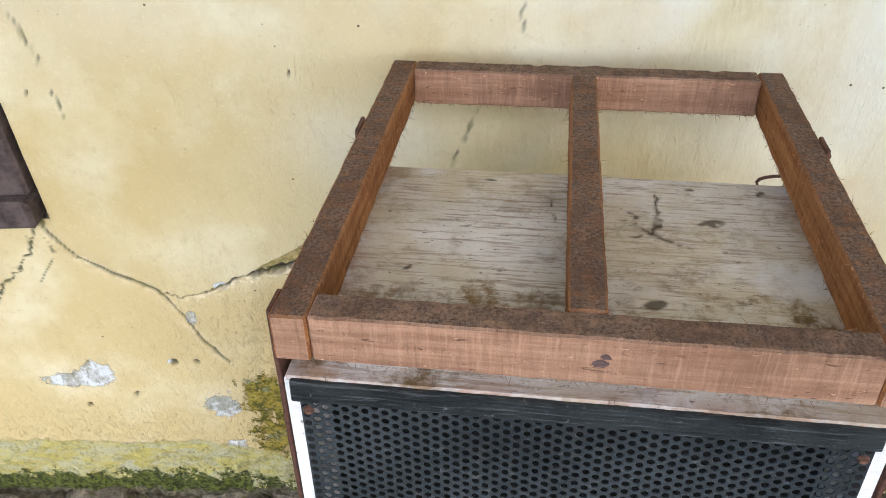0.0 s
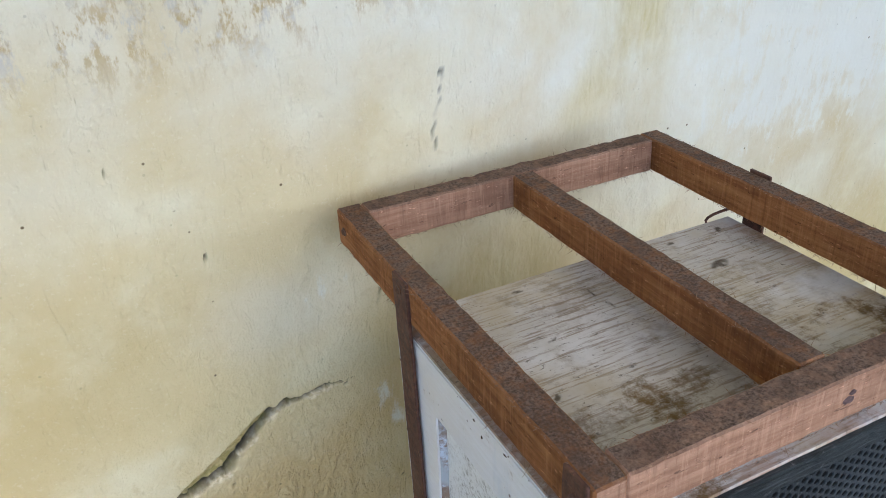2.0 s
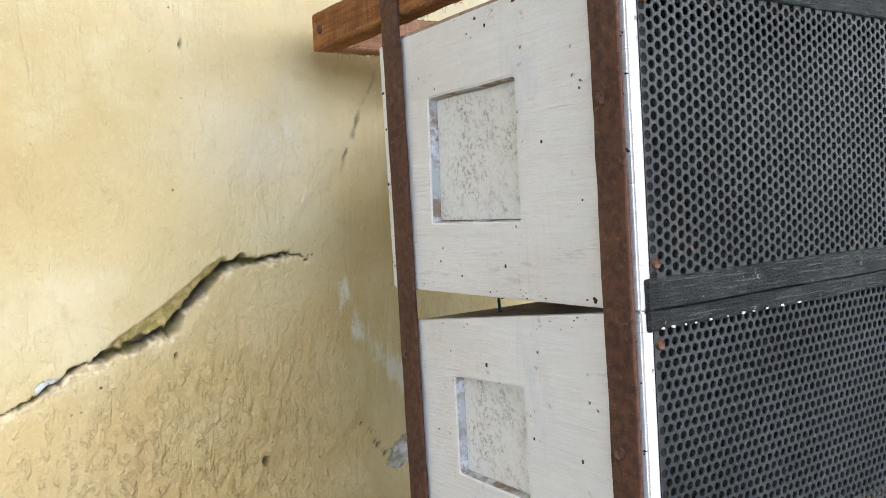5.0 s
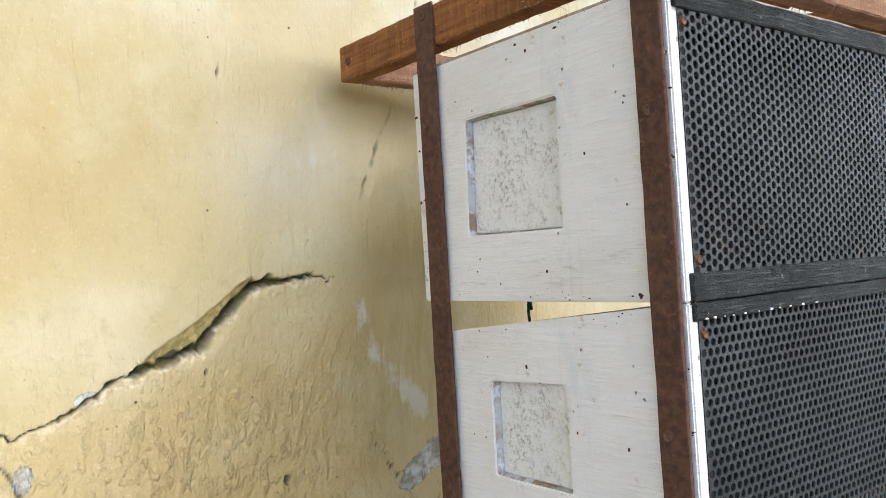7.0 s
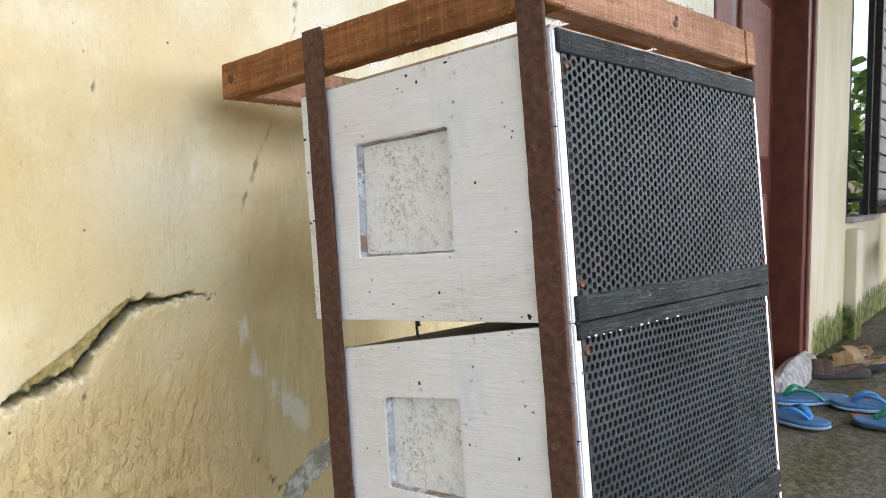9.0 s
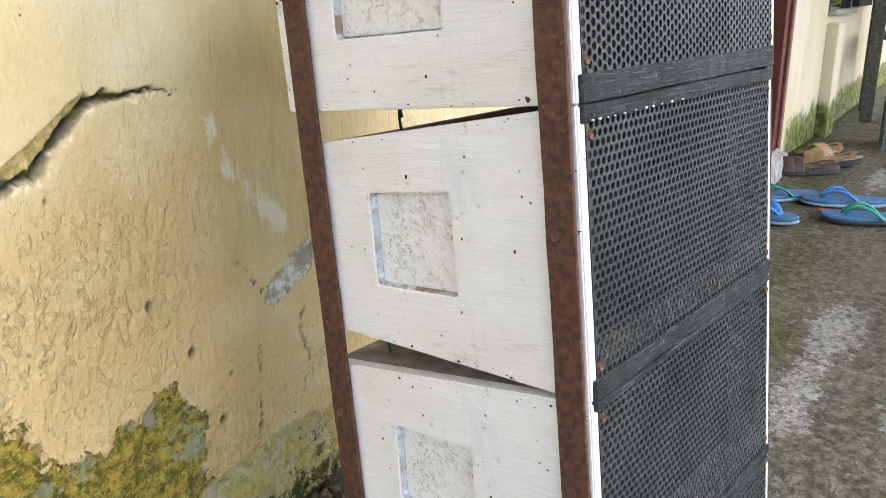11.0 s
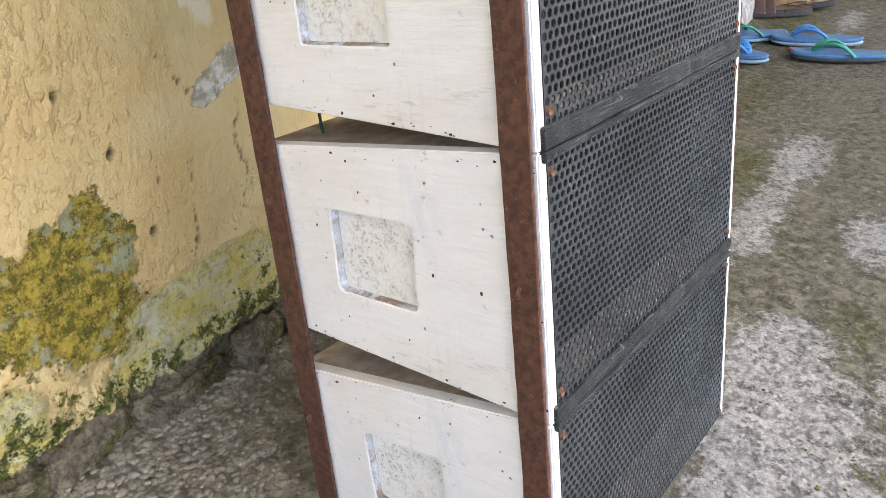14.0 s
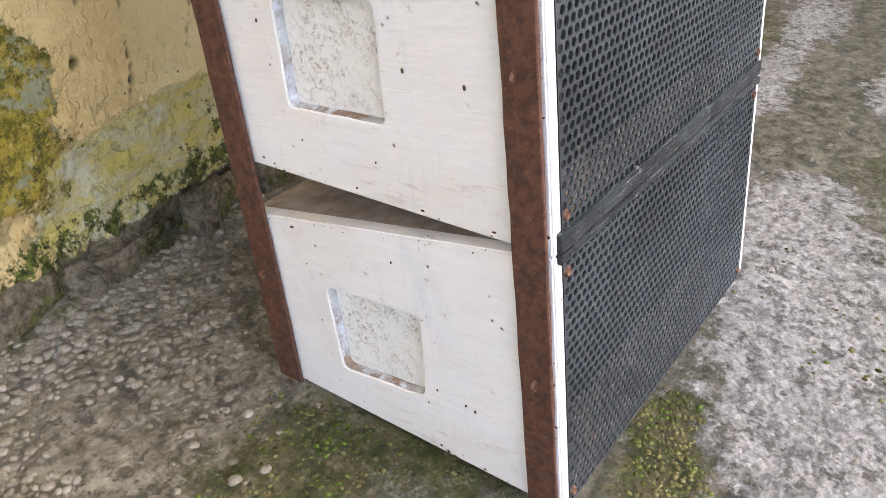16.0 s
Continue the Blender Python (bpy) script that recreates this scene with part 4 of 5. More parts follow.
    for z, h in ((b0 + 0.0003, battens[0]), (t0 - battens[1] - 0.0003, battens[1])):
        if h > 0:
            bar = box(XL + 0.004 if h < 0.02 else XL + 0.008, XR - 0.006, YF - 0.0030, YF + 0.004, z, z + h, 0.0009, 0.0005, 1, 22)
            add("batten", bar, BLACK_PAINT, "chipped black painted wooden batten")
    for x in (XL + 0.013, XR - 0.013):
        for z in (b0 + battens[0] + 0.008, t0 - battens[1] - 0.008):
            s = part("screw", disc(0.0036, 0.0018), RUST_SCREW, g, "rusty cross-head screw")
            s.matrix_basis = Matrix.Translation(Vector((x, YF - 0.0014, z)) + off) @ pose(0, 0, 0, 90, 0, 0)
    return c


WHITE_LABEL = "white painted wooden speaker cabinet with dark perforated grille"
cab1 = cabinet((0.5338, 0.7262), (0.5355, 0.7275), 0.594, [(0.4295, 0.5846), (0.5315, 0.5862), (0.5278, 0.6772), (0.4282, 0.6768)], 0.0025, True, (0.017, 0.0155), "uppermost white painted wooden speaker cabinet with dark perforated grille",
        [(0.405, 0.633, 0.0014), (0.497, 0.548, 0.0010), (0.523, 0.558, 0.0009), (0.447, 0.556, 0.0016), (0.37, 0.66, 0.0009), (0.366, 0.538, 0.0022), (0.372, 0.596, 0.0009), (0.455, 0.714, 0.0016)], XL - 0.0004, 0.1955)
cab2 = cabinet((0.343, 0.5335), (0.3595, 0.5085), 0.586, [(0.4365, 0.4010), (0.516, 0.4015), (0.5150, 0.4733), (0.4368, 0.4772)], 0.003, False, (0.014, 0.011), WHITE_LABEL + ", wedge-shaped",
        [(0.384, 0.44, 0.0016), (0.428, 0.445, 0.0012), (0.475, 0.487, 0.0020), (0.455, 0.37, 0.0010), (0.54, 0.43, 0.0008)])
cab3 = cabinet((0.1555, 0.3425), (0.1725, 0.3255), 0.586, [(0.4390, 0.2142), (0.5158, 0.2158), (0.5140, 0.2830), (0.4362, 0.2826)], 0.005, False, (0.012, 0.006), WHITE_LABEL + ", wedge-shaped",
        [(0.421, 0.248, 0.0018), (0.381, 0.243, 0.0018), (0.49, 0.322, 0.0012), (0.482, 0.30, 0.0012), (0.53, 0.268, 0.0014), (0.45, 0.19, 0.0009), (0.51, 0.195, 0.0009)])
cab4 = cabinet((-0.0320, 0.1550), (-0.0125, 0.1285), 0.586, [(0.4372, 0.0192), (0.5120, 0.0156), (0.5150, 0.0846), (0.4325, 0.0862)], 0.005, False, (0.0, 0.006), "white wooden speaker cabinet standing on the concrete, dark perforated grille",
        [(0.425, 0.03, 0.0012), (0.395, 0.024, 0.0016), (0.402, 0.026, 0.0012), (0.45, 0.122, 0.0012), (0.53, 0.10, 0.0008)])


def weathered_top():
    """The bare, stained sheet on top of the uppermost cabinet."""
    xs, ys = np.linspace(XL + 0.001, 0.1930, 200), np.linspace(YF + 0.001, 0.592, 150)
    X, Y = np.meshgrid(xs, ys)
    Zt = 0.7284 + (Y - YF) * 0.005 + (fbm(X, Y, 18, 3, 2) - 0.5) * 0.0012
    stain = np.clip(0.45 + 0.6 * step(-Y, -0.47, -0.36) + 0.7 * blob(X, Y, -0.015, 0.455, 0.03, 0.03) + 0.8 * blob(X, Y, 0.15, 0.40, 0.05, 0.05) + 0.7 * blob(X, Y, -0.07, 0.41, 0.03, 0.02), 0, 1)
    w = (value_noise(X * 150, Y * 150, 1) - 0.5) * 0.008
    mark = np.zeros(X.shape)
    for line, width in (([(0.085, 0.565), (0.084, 0.525), (0.080, 0.508), (0.058, 0.503)], 0.0022), ([(0.066, 0.535), (0.068, 0.518), (0.08, 0.508), (0.10, 0.495)], 0.0016), ([(0.004, 0.55), (0.006, 0.52)], 0.001)):
        d, _ = line_distance(X + w, Y - w, line)
        mark = np.maximum(mark, np.exp(-(d / width) ** 2) * step(value_noise(X * 190, Y * 190, 4), 0.15, 0.45))
    for cx, cy, r in ((0.123, 0.528, 0.006), (-0.045, 0.577, 0.004), (0.111, 0.575, 0.003), (0.166, 0.576, 0.003), (-0.058, 0.506, 0.002), (-0.09, 0.45, 0.002), (0.074, 0.424, 0.005)):
        mark = np.maximum(mark, 0.85 * step(blob(X + w, Y + w, cx, cy, r * 1.5, r), 0.3, 0.7))
    ny, nx = X.shape
    index = np.arange(nx * ny).reshape(ny, nx)
    quads = np.stack([index[:-1, :-1], index[:-1, 1:], index[1:, 1:], index[1:, :-1]], -1).reshape(-1, 4).tolist()
    verts = np.stack([X, Y, Zt], -1).reshape(-1, 3).tolist()
    border = list(index[0, :]) + list(index[1:, -1]) + list(index[-1, -2::-1]) + list(index[-2:0, 0])
    n0 = len(verts)
    for b in border:
        x, y, z = verts[b]
        verts.append((x, y, z - 0.0035))
    for i in range(len(border)):
        j = (i + 1) % len(border)
        quads.append((border[j], border[i], n0 + i, n0 + j))
    edge = np.clip(step(-X, 0.10, 0.142) + 0.8 * step(X, 0.165, 0.19) + 0.7 * step(-Y, -0.35, -0.335), 0, 1) * 0.8
    ob = raw_part("lid", [(x, y - YF, z - 0.5338) for x, y, z in verts], quads, TOP, cab1, "weathered stained plywood lid with scratches")
    values = np.zeros(len(verts))
    values[:nx * ny] = stain.ravel()
    add_attribute(ob.data, "stain", values)
    values = np.ones(len(verts))
    values[:nx * ny] = edge.ravel()
    add_attribute(ob.data, "edge", values)
    values = np.zeros(len(verts))
    values[:nx * ny] = mark.ravel()
    add_attribute(ob.data, "mark", values)
    return ob


weathered_top()

for k in range(11):
    fx = XL + 0.010 + 0.0090 * k ** 1.15 + random.uniform(-0.003, 0.003)
    fleck = box(fx, fx + random.uniform(0.0008, 0.0035), YF - 0.0036, YF - 0.0024, 0.5228, 0.5228 + random.uniform(0.0008, 0.0013), 0.0002, 0.0003)
    bmesh.ops.translate(fleck, verts=fleck.verts, vec=(0, -YF, -0.343))
    part("paint_fleck", fleck, WHITE, cab2, "chipped fleck of white paint")


def strap(x, y0, y1, z0, z1, screws, out, lean, slant):
    s = thing("metal_strap", STACK @ pose(x, y0, z0, slant, lean, 0), "rusty brown flat iron strap screwed to the cabinets", "metal strap", "straps holding the stack")
    bar = box(-0.0015, 0.0015, 0, y1 - y0, 0, z1 - z0, 0.0007, 0.0003, 1, 46)
    part("bar", bar, RUST, s)
    for y, z in screws:
        screw(s, y - y0, z - z0, out * 0.0022, out=out)
    return s


FRONT_SCREWS = [(0.347, 0.650), (0.348, 0.454), (0.347, 0.253), (0.345, 0.068), (0.345, 0.758)]
REAR_SCREWS = [(0.576, 0.681), (0.575, 0.483), (0.575, 0.283), (0.576, 0.080), (0.573, 0.770), (0.572, -0.018)]
for x, out, lean in ((XL - 0.0020, -1, -0.12), (XR + 0.0022, 1, 0.70)):
    strap(x, 0.3345, 0.3562, -0.030, 0.7745, FRONT_SCREWS, out, lean, 0)
    strap(x, 0.5612, 0.5856, -0.0255, 0.7800, REAR_SCREWS, out, lean, 0.38)

# wooden frame on the straps, its rear end against the wall
frame_thing = thing("wooden_frame", STACK @ pose(0, YF - 0.001, 0.7415, 0.75), "rough sawn brown timber frame over the speaker stack", "wooden frame")
FB, FH = 0.3775, 0.0330  # length and height of the beams

FL, FR = -0.1482, 0.2005  # its two sides


def beam(x0, x1, y0, y1, material, label=""):
    bm = box(x0, x1, y0, y1, 0, FH, 0.0014, 0.00035, 1, 40)
    ob = part("beam", bm, material, frame_thing, label)
    ob.data.materials.append(WOOD_X)
    for f in ob.data.polygons:
        if f.normal.y < -0.9:
            f.material_index = 1
    return ob


beam(FL, FL + 0.0215, 0, FB, WOOD_Y, "orange-brown side beam with dusty top")
beam(FR - 0.0215, FR, 0, FB, WOOD_Y, "orange-brown side beam with dusty top")
beam(0.016, 0.038, 0.0232, FB - 0.0222, WOOD_Y, "dusty brown cross beam")
beam(FL + 0.0218, FR - 0.0218, 0.001, 0.0230, WOOD_X, "pinkish sawn front beam with a knot")
beam(FL + 0.0218, FR - 0.0218, FB - 0.022, FB, WOOD_X, "pinkish sawn rear beam")
for kx, kz, ks in ((0.037, 0.0200, 0.0026), (0.0345, 0.0150, 0.0034)):
    bm = disc(ks, 0.0008, 11, False)
    for v in bm.verts:
        v.co.xy *= random.uniform(0.7, 1.25)
    knot = part("knot", bm, KNOT, frame_thing, "dark split knot")
    knot.matrix_basis = pose(kx, 0.0006, kz, 90, 0, 0) @ Matrix.Diagonal((1.3, 0.8, 1, 1))
screw(frame_thing, 0.361, 0.017, FL - 0.0006)

# ---------------- door ----------------
door = thing("door_1", Matrix.Translation((1.5, WY, 0)), "dark brown panelled wooden door in its frame", "door", kind="structure")
part("jamb", box(0.003, 0.045, -0.006, 0.15, 0.0, 2.14, 0.003), FRAME_BROWN, door)
part("jamb", box(1.06, 1.147, -0.004, 0.16, 0.0, 2.14, 0.003), DOOR_BROWN, door)
part("trim", box(1.115, 1.1475, -0.016, -0.0045, 0.0, 2.14, 0.003), FRAME_BROWN, door, "lighter reddish brown edge trim")
part("head", box(0.046, 1.059, -0.004, 0.16, 2.06, 2.14, 0.003), DOOR_BROWN, door)
leaf = part("leaf", box(0.048, 1.058, 0.112, 0.148, 0.02, 2.055, 0.003), DOOR_BROWN, door)
for k in range(3):
    for x0, x1 in ((0.14, 0.50), (0.60, 0.97)):
        part("panel", box(x0, x1, 0.100, 0.1118, 0.12 + k * 0.66, 0.66 + k * 0.66, 0.009), FRAME_BROWN, leaf)

# ---------------- far window, its leaf and glass ----------------
GLASS = Nodes("window_glass", 0.02, 0.0, 0.5)
GLASS.b.inputs["IOR"].default_value = 2.2
GLASS = GLASS.done((0.015, 0.02, 0.02))
DARK_WOOD = make_plain("dark_window_wood", (0.012, 0.011, 0.011), (0.04, 0.035, 0.032), 40, 0.5, 0, 0.001)
GREY_WOOD = make_plain("grey_weathered_wood", (0.22, 0.21, 0.20), (0.42, 0.41, 0.39), 50, 0.6, 0, 0.002)
win = thing("window_2", Matrix.Translation((3.42, WY, 0.53)), "far window with dark wooden frame and glass", "window", kind="structure")
part("window_sill", box(0.002, 0.638, -0.035, 0.16, 0.001, 0.025, 0.004), GREY_WOOD, win)
part("window_frame", box(0.002, 0.03, 0.001, 0.09, 0.026, 1.21), DARK_WOOD, win)
part("window_frame", box(0.60, 0.638, 0.001, 0.09, 0.026, 1.21), DARK_WOOD, win)
part("window_frame", box(0.031, 0.599, 0.001, 0.09, 1.15, 1.21), DARK_WOOD, win)
part("pane", box(0.031, 0.599, -0.002, 0.006, 0.026, 1.149), GLASS, win)

shutter = thing("shutter", Matrix.Translation((4.07, WY - 0.036, 0.56)), "dark slatted window shutter folded back on the wall", "shutter")
for x0, x1 in ((0, 0.045), (0.455, 0.50)):
    part("stile", box(x0, x1, 0, 0.033, 0, 1.18, 0.003), DARK_WOOD, shutter)
for k in range(12):
    slat = part("slat", box(0.046, 0.454, 0.008, 0.020, 0.04 + k * 0.092, 0.122 + k * 0.092, 0.003), GREY_WOOD, shutter)
    slat.matrix_basis = Matrix.Translation((0, 0, 0))
for z0 in (0.0, 1.146):
    part("rail", box(0.046, 0.454, 0, 0.033, z0, z0 + 0.034, 0.003), DARK_WOOD, shutter)

# ---------------- near window at the other end ----------------
w1 = thing("window_1", Matrix.Translation((-0.95, WY, 0.566)), "old window with weathered dark wooden frame", "window", kind="structure")
part("window_sill", box(0.0, 0.458, -0.022, 0.15, 0.0, 0.036, 0.005, 0.0012, 1, 8), OLD_WOOD, w1)
part("window_frame", box(0.405, 0.458, -0.010, 0.13, 0.037, 0.933, 0.004, 0.001, 1, 8), OLD_WOOD, w1)
part("window_frame", box(0.0, 0.404, 0.02, 0.13, 0.88, 0.933, 0.004), OLD_WOOD, w1)
part("pane", box(0.0, 0.404, 0.06, 0.066, 0.037, 0.879), GLASS, w1)

# ---------------- chair and frame on the porch ----------------

CHAIR_WOOD = make_plain("dark_grey_chair_wood", (0.045, 0.042, 0.034), (0.12, 0.11, 0.085), 50, 0.6, 0, 0.002)


def chair(m):
    c = thing("garden_chair", m, "grey weathered wooden armchair with slatted back", "chair")
    for x, y, h in ((0.02, 0.0, 0.62), (0.02, -0.50, 0.62)):
        part("leg", box(x, x + 0.035, y - 0.07, y, 0, h, 0.004), CHAIR_WOOD, c)
    for y in (0.0, -0.50):
        leg = part("leg", box(0.48, 0.52, y - 0.06, y, 0, 0.98, 0.004), CHAIR_WOOD, c)
        part("armrest", box(0.0, 0.52, y - 0.075, y + 0.01, 0.621, 0.645, 0.004), CHAIR_WOOD, c)
    part("seat", box(0.02, 0.50, -0.50, -0.07, 0.40, 0.43, 0.005), CHAIR_WOOD, c)
    part("rail", box(0.49, 0.52, -0.499, -0.061, 0.90, 0.98, 0.005), CHAIR_WOOD, c)
    part("rail", box(0.49, 0.52, -0.499, -0.061, 0.50, 0.55, 0.005), CHAIR_WOOD, c)
    for k in range(6):
        part("slat", box(0.495, 0.512, -0.48 + k * 0.07, -0.44 + k * 0.07, 0.551, 0.899, 0.003), CHAIR_WOOD, c)
    return c


chair(pose(4.607, 0.115, 0, 0, 0, 186.5))

low = thing("low_stand", pose(3.25, 0.16, -0.004, 0, 0, 8), "small grey metal frame stand on the concrete", "stand")
STEEL = make_plain("grey_painted_steel", (0.10, 0.11, 0.12), (0.20, 0.21, 0.22), 60, 0.5, 0.2)
for y in (0.0, 0.24):
    for x in (0.0, 0.24):
        part("leg", box(x, x + 0.025, y, y + 0.025, 0, 0.2, 0.002), STEEL, low)
for z in (0.03, 0.175):
    part("rail", box(0.002, 0.023, 0.026, 0.239, z, z + 0.024, 0.002), STEEL, low)
    part("rail", box(0.242, 0.263, 0.026, 0.239, z, z + 0.024, 0.002), STEEL, low)
part("panel", box(0.03, 0.235, 0.03, 0.235, 0.175, 0.19, 0.002), DARK_WOOD, low)
# dark sheet painting the shaded inside of the stand
part("panel", box(0.010, 0.016, 0.0255, 0.2395, 0.055, 0.174, 0.002), DARK_WOOD, low)
part("panel", box(0.026, 0.239, 0.246, 0.258, 0.02, 0.2, 0.002), STEEL, low)
part("panel", box(0.026, 0.239, 0.006, 0.016, 0.02, 0.2, 0.002), STEEL, low)

# ---------------- footwear ----------------


def sole_outline(length, width, n=28):
    pts = []
    for k in range(n):
        a = 2 * math.pi * k / n
        x, y = math.cos(a), math.sin(a)
        w = width / 2 * (1.0 + 0.16 * x - 0.10 * math.exp(-((x + 0.15) / 0.35) ** 2))
        pts.append((x * length / 2, (abs(y) ** 0.8) * math.copysign(1, y) * w))
    return pts


def sole(length, width, z0, z1, curl=0.012):
    bm = bmesh.new()
    rings = []
    for z, s in ((z0, 0.96), (z0 + 0.004, 1.0), (z1 - 0.003, 1.0), (z1, 0.96)):
        rings.append([bm.verts.new((x * s, y * s, z + curl * max(0, abs(x) / length * 2 - 0.55) ** 2)) for x, y in sole_outline(length, width)])
    n = len(rings[0])
    for a, b in zip(rings[:-1], rings[1:]):
        for k in range(n):
            bm.faces.new((a[k], a[(k + 1) % n], b[(k + 1) % n], b[k]))
    bm.faces.new(rings[0][::-1])
    bm.faces.new(rings[-1])
    return bm


def tube(points, radius, flat=1.0, sides=8):
    bm = bmesh.new()
    rings = []
    pts = [Vector(p) for p in points]
    for i, p in enumerate(pts):
        d = (pts[min(i + 1, len(pts) - 1)] - pts[max(i - 1, 0)]).normalized()
        u = d.cross(Vector((0, 0, 1)))
        u = u.normalized() if u.length > 1e-4 else Vector((1, 0, 0))
        w = u.cross(d).normalized()
        rings.append([bm.verts.new(p + radius * (math.cos(2 * math.pi * k / sides) * u + flat * math.sin(2 * math.pi * k / sides) * w)) for k in range(sides)])
    for a, b in zip(rings[:-1], rings[1:]):
        for k in range(sides):
            bm.faces.new((a[k], a[(k + 1) % sides], b[(k + 1) % sides], b[k]))
    bm.faces.new(rings[0][::-1])
    bm.faces.new(rings[-1])
    bmesh.ops.recalc_face_normals(bm, faces=bm.faces)
    return bm


def arc(p, q, r, n=9):
    p, q, r = Vector(p), Vector(q), Vector(r)
    return [(1 - t) ** 2 * p + 2 * t * (1 - t) * q + t * t * r for t in [k / (n - 1) for k in range(n)]]


def rubber(name, c):
    return make_plain(name, tuple(v * 0.75 for v in c), c, 60, 0.5, 0, 0.0008, 0.35)


BLUE, BLUE_STRAP, GREEN_STRAP, PALE_SOLE, DARK_SOLE = rubber("blue_foam", (0.075, 0.21, 0.42)), rubber("blue_strap", (0.05, 0.25, 0.62)), rubber("green_strap", (0.03, 0.32, 0.22)), rubber("pale_blue_foam", (0.32, 0.46, 0.58)), rubber("dark_rubber", (0.05, 0.05, 0.05))
BROWN_LEATHER, TAN, PINKISH = rubber("brown_leather", (0.09, 0.055, 0.045)), rubber("tan_leather", (0.34, 0.22, 0.10)), rubber("beige_insole", (0.42, 0.33, 0.22))


def flip_flop(m, strap_material, label, upper=BLUE, length=0.265):
    f = thing("flip_flop", m, label, "flip-flop", "footwear by the door")
    part("sole", sole(length, 0.10, 0.0, 0.009), DARK_SOLE if strap_material is GREEN_STRAP and length > 0.266 else PALE_SOLE, f)
    part("footbed", sole(length * 0.99, 0.099, 0.0092, 0.020), upper, f)
    toe = (length * 0.27, 0, 0.018)
    for s in (-1, 1):
        part("strap", tube(arc(toe, (length * 0.12, s * 0.035, 0.075), (-length * 0.10, s * 0.046, 0.016)), 0.0115, 0.38), strap_material, f)
    part("plug", tube([(toe[0], 0, 0.014), (toe[0] - 0.002, 0, 0.034)], 0.005), strap_material, f)
    return f


flip_flop(pose(2.15, 0.405, 0.0, 0, 0, 112), BLUE_STRAP, "worn blue flip-flop with bright blue strap on the concrete")
flip_flop(pose(1.965, 0.315, 0.0, 0, 0, 108), GREEN_STRAP, "worn blue flip-flop with green strap on the concrete", length=0.27)
flip_flop(pose(2.12, 0.60, 0.0, 0, 0, 130), GREEN_STRAP, "blue flip-flop with green strap beside the door")
flip_flop(pose(1.86, 0.600, 0.0, 0, 0, 250), BLUE_STRAP, "blue flip-flop with blue strap, its sole pale", length=0.255)


def sandal(m, upper, label):
    f = thing("sandal", m, label, "sandal", "footwear by the door")
    part("sole", sole(0.27, 0.10, 0.0, 0.022), DARK_SOLE, f)
    part("footbed", sole(0.262, 0.097, 0.0222, 0.028), BROWN_LEATHER if upper is BROWN_LEATHER else PINKISH, f)
    for x in (0.03, 0.065):
        part("strap", tube(arc((x, -0.05, 0.014), (x - 0.01, 0, 0.105), (x, 0.05, 0.014), 11), 0.019, 0.16), upper, f)
    part("heel_strap", tube(arc((-0.02, -0.047, 0.02), (-0.19, 0, 0.07), (-0.02, 0.047, 0.02), 11), 0.009, 0.3), upper, f)
    return f


sandal(pose(2.57, 0.61, 0, 0, 0, 122), BROWN_LEATHER, "dark brown leather sandal by the door step")
sandal(pose(2.75, 0.56, 0, 0, 6, 112), TAN, "tan leather sandal lying by the wall")
sandal(pose(2.93, 0.60, 0, 0, 0, 160), TAN, "worn tan sandal by the wall")

bm = box(-0.03, 0.03, -0.012, 0.012, 0, 0.008, 0.003, 0.002)
chip = mesh_object("plastic_scrap", bm, rubber("orange_plastic", (0.55, 0.12, 0.04)))
chip.matrix_basis = pose(2.02, 0.43, 0.0, 0, 0, 110)
tagged(chip, "small orange plastic scrap between the flip-flops", "scrap")

# pale cement mound at the foot of the door
bm = bmesh.new()
bmesh.ops.create_icosphere(bm, subdivisions=4, radius=1.0)
for v in bm.verts:
    n = noise.fractal(v.co * 2.2, 1.0, 2.0, 4)
    v.co = Vector((v.co.x * 0.34, v.co.y * 0.045, v.co.z * 0.085)) * (1 + 0.12 * n)
mound = mesh_object("door_step", bm, make_plain("pale_cement", (0.20, 0.195, 0.185), (0.46, 0.45, 0.44), 40, 0.9, 0, 0.004))
mound.matrix_basis = Matrix.Translation((2.42, WY - 0.02, 0.0))
tagged(mound, "lumpy pale cement step at the foot of the door", "step", kind="structure")

# ---------------- stones along the wall foot ----------------


def lump(seed, sx, sy, sz, detail=4):
    bm = bmesh.new()
    bmesh.ops.create_icosphere(bm, subdivisions=detail, radius=1.0)
    shift = Vector((seed * 3.1, seed * 1.7, seed * 0.9))
    for v in bm.verts:
        p = v.co.copy()
        n = noise.fractal(p * 1.3 + shift, 1.0, 2.0, 3) * 0.38 + noise.noise(p * 4 + shift) * 0.2 + noise.noise(p * 9 + shift) * 0.13
        q = Vector((math.copysign(abs(p.x) ** 0.5, p.x), math.copysign(abs(p.y) ** 0.5, p.y), math.copysign(abs(p.z) ** 0.5, p.z)))
        v.co = Vector((q.x * sx, q.y * sy, q.z * sz)) * (1 + n)
    for f in bm.faces:
        f.smooth = True
    return bm


foot = thing("wall_footing", Matrix.Translation((0, WY, 0)), "broken dark mossy stones along the wall foot", "footing", kind="structure")
x = -0.95
k = 0
while x < 1.3:
    w = random.uniform(0.028, 0.066)
    s = part("stone", lump(k, w, random.uniform(0.016, 0.030), random.uniform(0.020, 0.032)), STONE, foot)
    s.matrix_basis = pose(x + w, random.uniform(-0.018, 0.004), random.uniform(-0.004, 0.014), random.uniform(-12, 12), random.uniform(-8, 8), random.uniform(-22, 22))
    x += w * random.uniform(1.85, 2.15)
    k += 1

